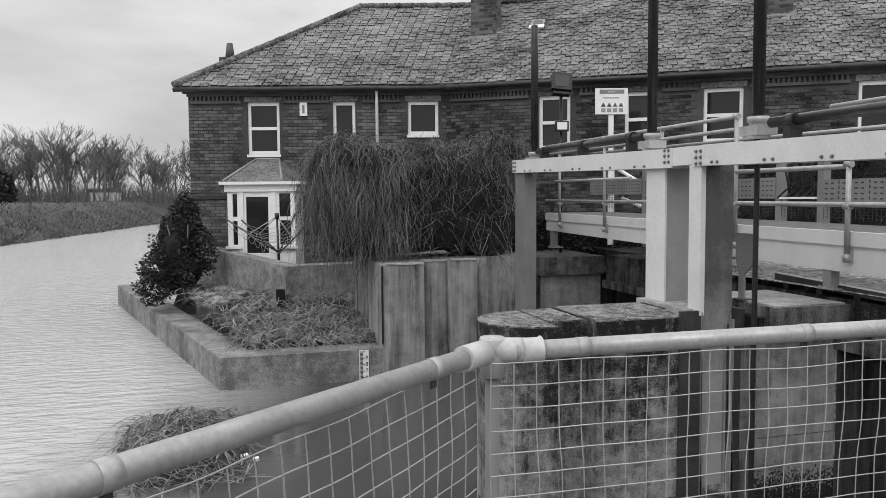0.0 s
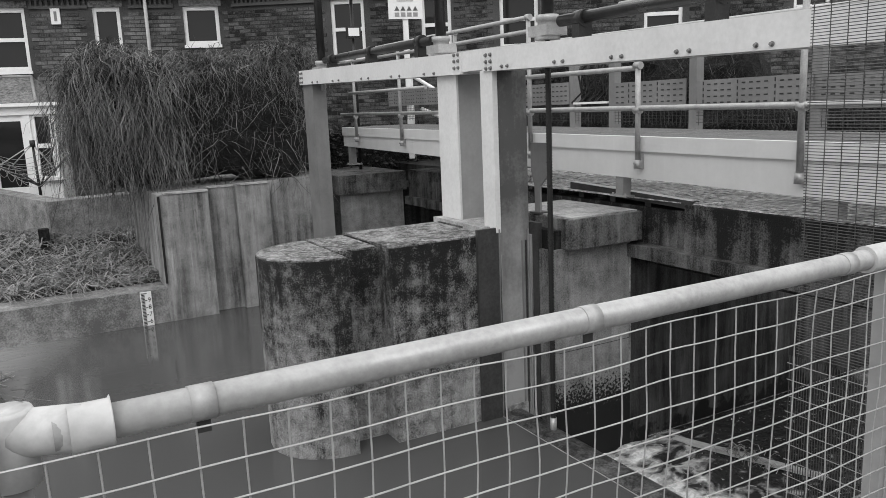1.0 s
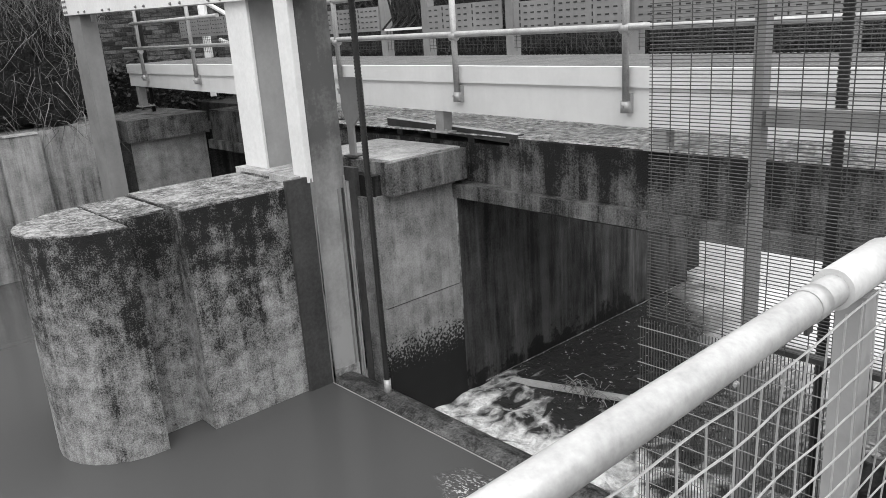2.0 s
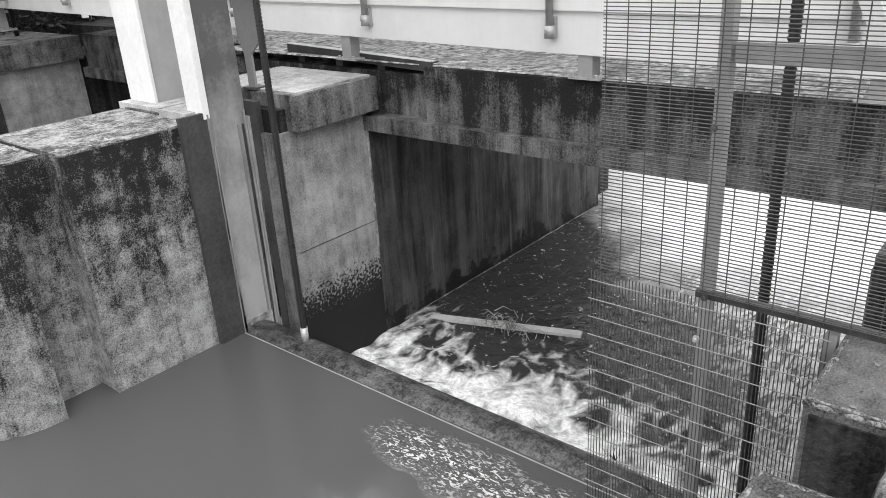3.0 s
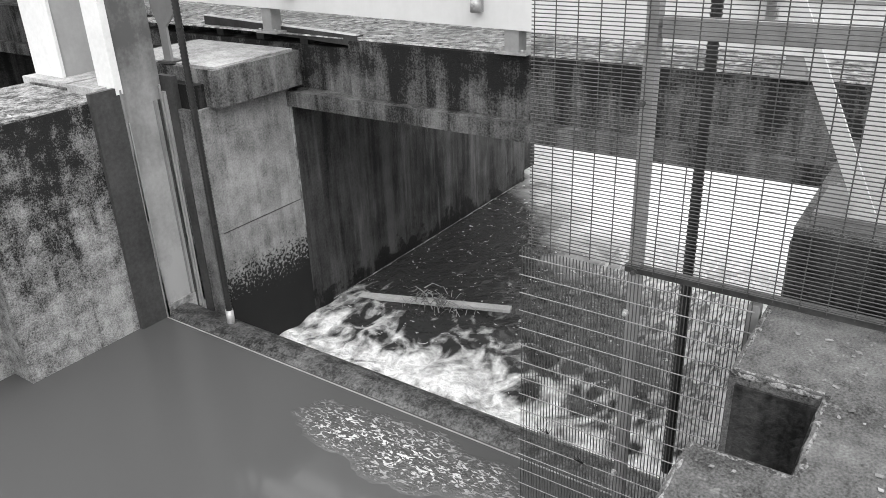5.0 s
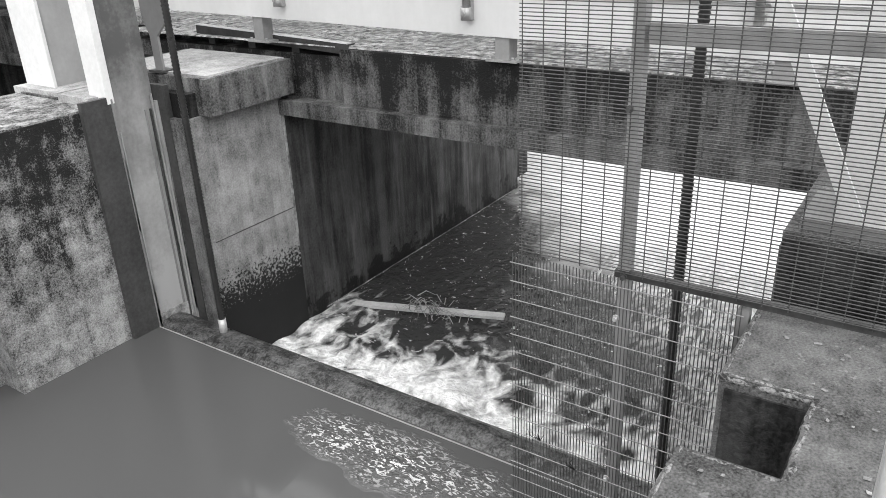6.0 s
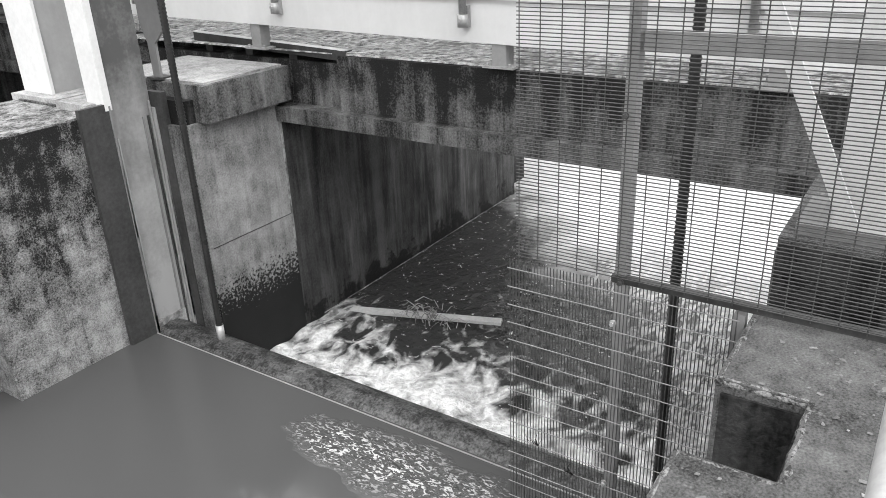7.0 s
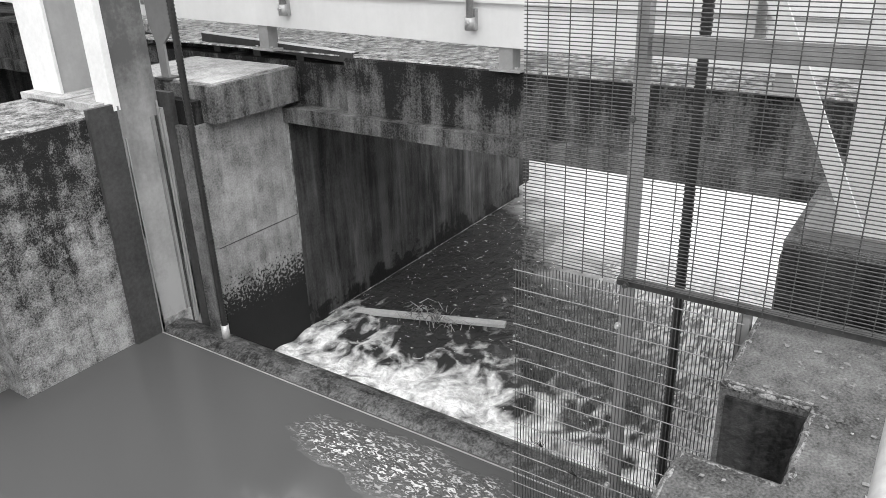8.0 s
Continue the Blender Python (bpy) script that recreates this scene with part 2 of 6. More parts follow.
def water_material(name, base, rough, ripple, foam=False):
    m = bpy.data.materials.new(name)
    m.use_nodes = True
    n, l = m.node_tree.nodes, m.node_tree.links
    bsdf = n["Principled BSDF"]
    bsdf.inputs["Base Color"].default_value = (base, base, base, 1)
    bsdf.inputs["Roughness"].default_value = rough
    bsdf.inputs["IOR"].default_value = 1.38
    geo = n.new("ShaderNodeNewGeometry")
    sep = n.new("ShaderNodeSeparateXYZ")
    l.new(geo.outputs["Position"], sep.inputs["Vector"])

    def tex(s, detail, stretch=(1, 1, 1), distort=0.0):
        mp = n.new("ShaderNodeMapping")
        mp.inputs["Scale"].default_value = stretch
        l.new(geo.outputs["Position"], mp.inputs["Vector"])
        t = n.new("ShaderNodeTexNoise")
        t.inputs["Scale"].default_value, t.inputs["Detail"].default_value, t.inputs["Distortion"].default_value = s, detail, distort
        l.new(mp.outputs["Vector"], t.inputs["Vector"])
        return t.outputs["Fac"]

    def rng(v, a, b, c, d):
        r = n.new("ShaderNodeMapRange")
        for key, val in zip(("From Min", "From Max", "To Min", "To Max"), (a, b, c, d)):
            r.inputs[key].default_value = val
        l.new(v, r.inputs["Value"])
        return r.outputs["Result"]

    def calc(op, a, b):
        c = n.new("ShaderNodeMath")
        c.operation = op
        for i, v in enumerate((a, b)):
            if isinstance(v, (int, float)):
                c.inputs[i].default_value = v
            else:
                l.new(v, c.inputs[i])
        return c.outputs["Value"]

    if foam:
        # white water at the gate breaking into webs round dark cells
        near = rng(sep.outputs["X"], 5.15, 6.55, 1.0, 0.0)
        warp = n.new("ShaderNodeTexNoise")
        warp.inputs["Scale"].default_value, warp.inputs["Detail"].default_value = 2.8, 5
        l.new(geo.outputs["Position"], warp.inputs["Vector"])
        shift = n.new("ShaderNodeVectorMath")
        shift.operation = "MULTIPLY_ADD"
        shift.inputs[1].default_value = (0.75, 0.75, 0.0)
        l.new(warp.outputs["Color"], shift.inputs[0])
        l.new(geo.outputs["Position"], shift.inputs[2])
        cells = n.new("ShaderNodeTexVoronoi")
        cells.feature = "DISTANCE_TO_EDGE"
        cells.inputs["Scale"].default_value = 2.6
        l.new(shift.outputs["Vector"], cells.inputs["Vector"])
        web = rng(cells.outputs["Distance"], 0.0, 0.36, 0.40, -0.34)
        swirl = rng(tex(3.0, 7, (1.0, 1.6, 1.0), 1.4), 0.3, 0.7, -0.42, 0.42)
        f = rng(calc("ADD", calc("ADD", web, swirl), calc("MULTIPLY", near, 1.15)), 0.60, 1.35, 0.0, 1.0)
        f = calc("MULTIPLY", f, rng(tex(22, 8, (1, 1, 1), 0.6), 0.3, 0.7, 0.6, 1.2))
        flecks = rng(tex(15, 6, (1.5, 1, 1), 1.0), 0.655, 0.69, 0.0, 0.6)
        f = calc("MAXIMUM", f, flecks)
        # aerated outflow drifting away along the near wall
        lane = calc("ADD", calc("SUBTRACT", sep.outputs["X"], calc("MULTIPLY", sep.outputs["Y"], 1.3)), rng(tex(1.6, 6, (1, 1, 1), 0.6), 0.3, 0.7, -0.5, 0.5))
        wavelet = rng(tex(6.5, 5, (1.0, 2.4, 1.0), 0.9), 0.40, 0.58, 0.12, 1.0)
        f = calc("MAXIMUM", f, calc("MULTIPLY", rng(lane, 1.75, 2.9, 0.0, 0.9), calc("MAXIMUM", wavelet, rng(lane, 3.0, 4.6, 0.0, 1.0))))
        # pale aerated water in the open past the slab; wall's dark reflection painted in
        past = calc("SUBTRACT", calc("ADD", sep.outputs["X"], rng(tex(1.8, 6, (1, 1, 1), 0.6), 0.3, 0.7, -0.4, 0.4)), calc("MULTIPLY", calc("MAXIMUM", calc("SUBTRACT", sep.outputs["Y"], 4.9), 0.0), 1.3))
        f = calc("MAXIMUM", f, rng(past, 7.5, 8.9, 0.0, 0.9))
        mix = n.new("ShaderNodeMix")
        mix.data_type = "RGBA"
        mix.inputs["A"].default_value = (base, base, base, 1)
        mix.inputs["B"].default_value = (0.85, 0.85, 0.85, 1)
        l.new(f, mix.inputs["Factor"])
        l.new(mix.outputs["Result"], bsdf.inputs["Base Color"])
        l.new(rng(f, 0, 1, rough, 0.7), bsdf.inputs["Roughness"])
        height = calc("ADD", tex(9, 6, (1, 1, 1), 0.8), calc("MULTIPLY", f, 0.8))
        strength = ripple
        bp = n.new("ShaderNodeBump")
        bp.inputs["Strength"].default_value, bp.inputs["Distance"].default_value = strength, 0.05
    else:
        # open river: wind ripples; still pool by the gates; one swirling patch over the sill
        openness = rng(calc("SUBTRACT", sep.outputs["Y"], calc("MULTIPLY", sep.outputs["X"], 2.2)), 8.5, 14.0, 0.02, 1.0)
        dx = calc("SUBTRACT", sep.outputs["X"], 4.10)
        dy = calc("SUBTRACT", sep.outputs["Y"], 4.1)
        d2 = calc("ADD", calc("MULTIPLY", calc("MULTIPLY", dx, dx), 9.0), calc("MULTIPLY", calc("MULTIPLY", dy, dy), 1.0))
        patch = rng(calc("ADD", d2, rng(tex(3, 3), 0.3, 0.7, -0.3, 0.3)), -0.1, 0.6, 1.0, 0.0)
        h1 = calc("MULTIPLY", tex(2.6, 4, (1.0, 2.4, 1.0), 0.3), openness)
        h2 = calc("MULTIPLY", tex(20, 3, (1.3, 1.0, 1.0), 1.4), calc("MULTIPLY", patch, 0.6))
        height = calc("ADD", h1, h2)
        l.new(rng(openness, 0.0, 1.0, 0.10, 0.16), bsdf.inputs["Roughness"])
        # sky glints on the ripples above the gate, painted as pale flecks
        glint = calc("MULTIPLY", rng(tex(30, 5, (1.6, 0.7, 1.0), 1.3), 0.54, 0.60, 0.0, 0.95), patch)
        # lays the painted glints over the water colour
        froth = n.new("ShaderNodeMix")
        froth.data_type = "RGBA"
        # the open stream is paled for its sky reflection, the still pool is not
        sky_glare = n.new("ShaderNodeMix")
        sky_glare.data_type = "RGBA"
        sky_glare.inputs["A"].default_value = (base, base, base, 1)
        sky_glare.inputs["B"].default_value = (0.40, 0.40, 0.40, 1)
        l.new(openness, sky_glare.inputs["Factor"])
        l.new(sky_glare.outputs["Result"], froth.inputs["A"])
        froth.inputs["B"].default_value = (0.6, 0.6, 0.6, 1)
        l.new(glint, froth.inputs["Factor"])
        l.new(froth.outputs["Result"], bsdf.inputs["Base Color"])
        bp = n.new("ShaderNodeBump")
        bp.inputs["Strength"].default_value, bp.inputs["Distance"].default_value = ripple, 0.10
    l.new(height, bp.inputs["Height"])
    l.new(bp.outputs["Normal"], bsdf.inputs["Normal"])
    return m


WATER = water_material("muddy_river_water", 0.060, 0.05, 0.7)
WATER_DOWN = water_material("turbulent_water", 0.035, 0.06, 0.45, foam=True)
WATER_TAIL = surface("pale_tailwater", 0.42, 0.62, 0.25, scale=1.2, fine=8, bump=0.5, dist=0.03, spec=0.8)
BANK_GRASS = surface("dull_bank_grass", 0.05, 0.15, 0.95, scale=0.6, fine=8, bump=0.0, vary=0.3)


def glass_material():
    m = bpy.data.materials.new("dark_window_glass")
    m.use_nodes = True
    b = m.node_tree.nodes["Principled BSDF"]
    b.inputs["Base Color"].default_value = (0.015, 0.015, 0.015, 1)
    b.inputs["Roughness"].default_value = 0.04
    return m


GLASS = glass_material()


# ---- mesh helpers ----
def box(bm, x0, x1, y0, y1, z0, z1, m=None):
    v = [bm.verts.new(Vector((x, y, z)) if m is None else m @ Vector((x, y, z))) for x in (x0, x1) for y in (y0, y1) for z in (z0, z1)]
    for f in ((0, 1, 3, 2), (4, 6, 7, 5), (0, 4, 5, 1), (2, 3, 7, 6), (0, 2, 6, 4), (1, 5, 7, 3)):
        bm.faces.new([v[i] for i in f])
    return bm


def bevelled(bm, width, segments=2):
    edges = [e for e in bm.edges if len(e.link_faces) == 2 and e.calc_face_angle(0) > 0.6]
    bmesh.ops.bevel(bm, geom=edges, offset=width, segments=segments, affect="EDGES", profile=0.6)
    return bm


def bbox(x0, x1, y0, y1, z0, z1, width=0.01, m=None):
    return bevelled(box(bmesh.new(), x0, x1, y0, y1, z0, z1, m), width)


def prism(bm, outline, z0, z1):
    """An upright body over an outline of (x, y), counterclockwise; z1 may be a function of x, y."""
    top = z1 if callable(z1) else (lambda x, y: z1)
    lo = [bm.verts.new((x, y, z0)) for x, y in outline]
    hi = [bm.verts.new((x, y, top(x, y))) for x, y in outline]
    k = len(outline)
    for i in range(k):
        bm.faces.new((lo[i], lo[(i + 1) % k], hi[(i + 1) % k], hi[i]))
    bm.faces.new(hi)
    bm.faces.new(lo[::-1])
    return bm


def tube(bm, points, r, sides=10, caps=True):
    """A round bar along points; r is one radius or one for each point."""
    pts = [Vector(p) for p in points]
    rad = r if isinstance(r, (list, tuple)) else [r] * len(pts)
    rings, up = [], None
    for i, p in enumerate(pts):
        d = (pts[min(i + 1, len(pts) - 1)] - pts[max(i - 1, 0)]).normalized()
        if up is None:
            up = d.orthogonal().normalized()
        up = (up - d * up.dot(d)).normalized()
        side = d.cross(up)
        rings.append([bm.verts.new(p + rad[i] * (math.cos(a) * up + math.sin(a) * side)) for a in (2 * math.pi * j / sides for j in range(sides))])
    for a, b in zip(rings, rings[1:]):
        for j in range(sides):
            f = bm.faces.new((a[j], a[(j + 1) % sides], b[(j + 1) % sides], b[j]))
            f.smooth = sides > 5
    if caps:
        bm.faces.new(rings[0][::-1])
        bm.faces.new(rings[-1])
    return bm


def bar(bm, a, b, w, h, up=(0, 0, 1)):
    """A flat bar of section w x h from a to b; h along up."""
    a, b = Vector(a), Vector(b)
    d = b - a
    x = d.normalized()
    u = Vector(up)
    u = (u - x * u.dot(x)).normalized()
    s = x.cross(u)
    m = Matrix((x, s, u)).transposed().to_4x4()
    m.translation = a
    return box(bm, 0, d.length, -w / 2, w / 2, -h / 2, h / 2, m)


def part(name, bm, material, parent=None, label=""):
    me = bpy.data.meshes.new(name)
    if isinstance(bm, bmesh.types.BMesh):
        bmesh.ops.recalc_face_normals(bm, faces=bm.faces)
        bm.to_mesh(me)
        bm.free()
    else:
        me.from_pydata(bm[0], [], bm[1])
    me.materials.append(material)
    ob = new(name, me)
    ob.parent = parent
    if label:
        ob["label"] = label
    return ob


def shared(name, mesh, m, parent):
    ob = new(name, mesh)
    ob.parent = parent
    ob.matrix_basis = m
    return ob


def thing(name, label, category, group="", kind=""):
    return tagged(new(name), label, category, group, kind)


def wall_uv(ob):
    """Lays a map in metres on a mesh: along the wall and up."""
    me = ob.data
    lay = me.uv_layers.new(name="wall")
    for poly in me.polygons:
        nrm = poly.normal
        along = Vector((-nrm.y, nrm.x, 0))
        along = along.normalized() if along.length > 0.1 else Vector((1, 0, 0))
        for li in poly.loop_indices:
            co = me.vertices[me.loops[li].vertex_index].co
            lay.data[li].uv = (co.dot(along), co.z if abs(nrm.z) < 0.9 else co.y)
    return ob


rnd = random.Random(7)
WATER_Z, LOW_Z = -1.40, -1.88


# ---- ground, river ----
def bank_left(y):
    return -13.6 + 0.131 * (y - 53)


def bank_right(y):
    if y < 11.9:
        return 0.0
    if y < 22:
        return -0.02 - 0.265 * (y - 11.9)
    return -2.7 + 0.10 * (y - 22)


def ground_z(x, y):
    left, right = bank_left(y), bank_right(y)
    if x < left:
        return -1.7 + min(2.9, (left - x) * 0.62 + 0.25 * noise.noise((x * 0.2, y * 0.2, 0))) + 0.1 * noise.noise((x * 0.5, y * 0.5, 3))
    if x > right + 1.2 and y > 16.5:
        return -0.55 + 0.05 * noise.noise((x * 0.4, y * 0.4, 1))
    return -3.2


def build_ground():
    xs = [-900, -400, -200, -120, -80, -60, -50] + [-44 + 1.0 * i for i in range(45)] + [2, 3, 5, 8, 12, 20, 40, 80, 200, 900]
    ys = [-300, -60, -20, -5, 5, 11, 12.5, 14] + [16 + 1.5 * i for i in range(60)] + [110, 125, 150, 200, 300, 500, 900]
    verts = [(x, y, ground_z(x, y)) for y in ys for x in xs]
    w = len(xs)
    faces = [(j * w + i, j * w + i + 1, (j + 1) * w + i + 1, (j + 1) * w + i) for j in range(len(ys) - 1) for i in range(w - 1)]
    tagged(part("ground", (verts, faces), GRASS_GROUND), "rough winter grass on the far river bank", "ground", kind="structure")


build_ground()

bm = bmesh.new()
for poly in (((-900, -300), (4.42, -300), (4.42, 14), (-900, 14)), ((-900, 14), (40, 14), (40, 900), (-900, 900))):
    bm.faces.new([bm.verts.new((x, y, WATER_Z)) for x, y in poly])
tagged(part("water", bm, WATER), "muddy river water, rippled in the open and still by the gates", "water", kind="structure")


def build_low_water():
    nx, ny = 150, 110
    verts, faces = [], []
    for j in range(ny + 1):
        for i in range(nx + 1):
            x, y = 4.5 + 5.4 * (i / nx), 2.2 + 12.8 * (j / ny) ** 1.6
            amp = 0.09 * max(0.12, 1 - (x - 4.9) / 1.8)
            z = LOW_Z + amp * noise.noise((x * 3.1, y * 3.1, 0)) + 0.5 * amp * noise.noise((x * 8, y * 8, 5))
            verts.append((x, y, z))
    w = nx + 1
    for j in range(ny):
        for i in range(nx):
            faces.append((j * w + i, j * w + i + 1, (j + 1) * w + i + 1, (j + 1) * w + i))
    tail = [(9.9, -300, LOW_Z), (900, -300, LOW_Z), (900, 300, LOW_Z), (9.9, 300, LOW_Z)]
    tagged(part("water", (tail, [(0, 1, 2, 3)]), WATER_TAIL), "pale tailwater beyond the culverts", "water", kind="structure")
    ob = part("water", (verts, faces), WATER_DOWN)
    for p in ob.data.polygons:
        p.use_smooth = True
    tagged(ob, "dark foaming water tumbling below the sluice sill", "water", kind="structure")


build_low_water()

# ---- the pier between the two gates ----
PIER_TOP = 0.28


def nose_outline():
    pts = []
    for k in range(15):
        a = radians(90 + 180 * k / 14)
        pts.append((2.97 + 0.55 * math.cos(a), 7.06 + 0.52 * math.sin(a)))
    return pts + [(3.0, 6.54), (3.0, 7.58)]


pier = thing("sluice_pier", "stained concrete sluice pier with rounded nose standing in water", "pier", kind="structure")
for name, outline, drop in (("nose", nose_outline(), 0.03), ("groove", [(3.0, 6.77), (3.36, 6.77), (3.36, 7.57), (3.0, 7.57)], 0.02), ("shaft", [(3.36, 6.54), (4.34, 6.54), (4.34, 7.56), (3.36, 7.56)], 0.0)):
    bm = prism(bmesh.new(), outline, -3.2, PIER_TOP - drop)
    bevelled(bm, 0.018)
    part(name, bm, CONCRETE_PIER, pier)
    cx, cy = sum(p[0] for p in outline) / len(outline), sum(p[1] for p in outline) / len(outline)
    bm = prism(bmesh.new(), [(cx + (x - cx) * 0.97, cy + (y - cy) * 0.97) for x, y in outline], 0.15, PIER_TOP - drop + 0.012)
    bevelled(bm, 0.008)
    part("worn_top", bm, CONCRETE_TOP, pier, "worn pale top crusted with lichen")
part("rear_block", bbox(4.79, 9.5, 6.23, 8.15, -3.2, 0.30, 0.02), CONCRETE_TUNNEL, pier, "streaked wall inside the culvert, darkened for the slab's shade")
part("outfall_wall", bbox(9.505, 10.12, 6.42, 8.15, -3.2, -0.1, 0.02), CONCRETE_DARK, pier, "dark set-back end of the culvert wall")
part("gate_pier", bbox(4.34, 4.79, 6.68, 7.5, -3.2, 0.30, 0.015), CONCRETE, pier)
part("pale_wall", bbox(4.78, 5.64, 6.20, 6.3, -1.9, 0.137, 0.006), CONCRETE_PALE, pier, "pale concrete facing with black algae along the waterline")
# shutter joints and a lime run at the arris
for z in (-0.80,):
    part("joint", bbox(4.80, 5.63, 6.196, 6.199, z - 0.002, z + 0.002, 0.0004), CONCRETE_DARK, pier, "dark shutter joint")
part("lime_run", bbox(5.622, 5.643, 6.194, 6.199, -1.05, 0.0, 0.001), LIME, pier, "thin white lime run")
bm = bbox(4.87, 5.69, 6.10, 7.3, 0.14, 0.40, 0.02)
part("capstone", bm, CONCRETE, pier, "overhanging chipped concrete capstone")
bm = bbox(4.91, 5.66, 6.14, 7.2, 0.395, 0.414, 0.008)
part("cap_top", bm, CONCRETE_CAP, pier, "pale mortar screed")
bm = bmesh.new()
box(bm, 4.36, 5.04, 7.05, 7.62, 0.28, 0.33)
box(bm, 4.30, 4.74, 6.60, 6.95, 0.27, 0.345)
bevelled(bm, 0.012)
part("base_slab", bm, CONCRETE_CAP, pier, "mortar bedding under the steel posts")

# ---- road slab over the culverts ----
slab = thing("culvert_bridge", "stained concrete culvert bridge with ledge and wet road surface", "bridge", kind="structure")
part("deck", bbox(5.69, 7.8, -6, 5.60, 0.10, 0.50, 0.02), CONCRETE_SLAB, slab)
part("deck", bbox(5.95, 7.8, 5.6, 8.15, 0.10, 0.49, 0.02), CONCRETE_SLAB, slab)
part("deck", bbox(6.35, 8.6, 8.155, 12.15, 0.0, 0.42, 0.02), CONCRETE_SLAB, slab)
part("deck", bbox(6.95, 9.0, 12.155, 20, 0.10, 0.42, 0.02), CONCRETE_DARK, slab)
part("ledge", bbox(6.27, 6.6, 8.155, 12.15, -0.13, -0.003, 0.015), CONCRETE_SLAB, slab)
part("ledge", bbox(5.60, 5.95, 2.2, 6.22, -0.02, 0.098, 0.015), CONCRETE_SLAB, slab)
part("face", bbox(5.76, 6.2, 5.60, 8.15, 0.10, 0.43, 0.015), CONCRETE_SLAB, slab)
# soffits in the darkened concrete, their shade already in the colour
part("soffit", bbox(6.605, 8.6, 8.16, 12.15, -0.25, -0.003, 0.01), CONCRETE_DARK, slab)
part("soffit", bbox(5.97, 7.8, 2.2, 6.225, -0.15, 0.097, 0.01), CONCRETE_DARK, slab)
part("road_surface", bbox(5.72, 7.78, -6, 8.14, 0.503, 0.512, 0.003), ROADTOP, slab)
part("road_surface", bbox(6.40, 8.5, 8.16, 9.7, 0.425, 0.512, 0.003), ROADTOP, slab)

# ---- near abutment, on which the camera stands ----
near = thing("near_abutment", "mossy concrete abutment with a square stop-log slot", "abutment", kind="structure")
outline = [(-0.7, 0.62), (0.72, 2.0), (1.2, 2.24), (3.01, 2.24), (3.01, 2.0), (3.37, 2.0), (3.37, 2.24), (3.83, 2.24), (3.83, 1.0), (4.34, 1.0), (4.34, 2.29), (9.0, 2.29), (9.0, -12), (-30, -12), (-30, 0.62)]
bm = prism(bmesh.new(), outline, -3.2, 0.2)
bevelled(bm, 0.03, 3)
part("body", bm, CONCRETE_MOSS, near)
part("gate_plinth", bbox(4.345, 5.6, 1.2, 2.285, 0.15, 0.256, 0.02), CONCRETE_MOSS, near)
# dark sheets that paint the shade in the gate recess
part("recess_face", bbox(4.325, 4.338, 1.02, 2.28, -3.0, 0.235, 0.003), CONCRETE_DARK, near, "gate recess face darkened for its shade")
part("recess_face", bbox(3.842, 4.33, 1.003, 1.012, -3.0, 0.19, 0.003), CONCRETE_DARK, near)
# worn pale arrises round the slot, chipped out of line
for k, (a, b) in enumerate((((2.2, 2.24), (3.01, 2.24)), ((3.01, 2.24), (3.01, 2.0)), ((3.37, 2.0), (3.37, 2.24)), ((3.37, 2.24), (3.83, 2.24)), ((3.01, 2.0), (3.37, 2.0)))):
    va, vb = Vector((a[0], a[1], 0.188)), Vector((b[0], b[1], 0.188))
    num = max(5, int((vb - va).length / 0.025))
    pts = [va.lerp(vb, i / num) for i in range(num + 1)]
    inward = Vector((0, -1, 0)) if k in (0, 3, 4) else Vector((-1 if k == 1 else 1, 0, 0))
    pts = [p + inward * (0.010 + 0.006 * noise.noise(p * 23)) for p in pts]
    part("arris", tube(bmesh.new(), pts, [0.0135 + 0.005 * noise.noise(p * 31) for p in pts], 8), CONCRETE_ARRIS, near, "worn pale chipped edge")
# thin dark sheets stand for the shade down the slot
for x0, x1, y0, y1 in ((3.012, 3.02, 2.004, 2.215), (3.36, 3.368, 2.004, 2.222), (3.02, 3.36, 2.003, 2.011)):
    part("slot_lining", bbox(x0, x1, y0, y1, -2.5, 0.160, 0.002), CONCRETE_DARK, near, "dark sheet for the shade inside the stop-log slot")

# ---- far abutment and wing wall ----
far = thing("far_abutment", "stained concrete wing wall and far abutment beside the gate", "abutment", kind="structure")
bm = prism(bmesh.new(), [(2.43, 11.93), (3.10, 11.93), (3.10, 12.12), (3.52, 12.12), (3.52, 12.02), (4.0, 12.02), (4.0, 12.14), (4.9, 12.14), (4.9, 14.5), (2.40, 14.5)], -3.2, lambda x, y: 0.37 + 0.035 * (x - 2.43))
bevelled(bm, 0.015)
part("wing_wall", bm, CONCRETE_WING, far)
for x0, x1, y in ((2.5, 3.1, 11.915), (3.14, 3.5, 12.105), (3.54, 3.98, 12.005)):
    z = 0.372 + 0.035 * (x0 - 2.43)
    part("top_edge", bbox(x0, x1, y, y + 0.16, z, z + 0.022, 0.006), CONCRETE_CAP, far, "pale worn top edge")
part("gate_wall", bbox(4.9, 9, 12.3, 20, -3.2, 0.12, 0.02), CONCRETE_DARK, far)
part("pale_wall", bbox(5.2, 6.3, 12.27, 12.5, -1.9, 0.09, 0.006), CONCRETE_PALE, far)
part("capstone", bbox(5.15, 6.33, 12.18, 14, 0.10, 0.40, 0.025), CONCRETE, far)

# ---- quay in front of the house ----
quay = thing("quay", "low concrete quay wall with a broad coping round rough ground", "quay", kind="structure")
bm = bmesh.new()
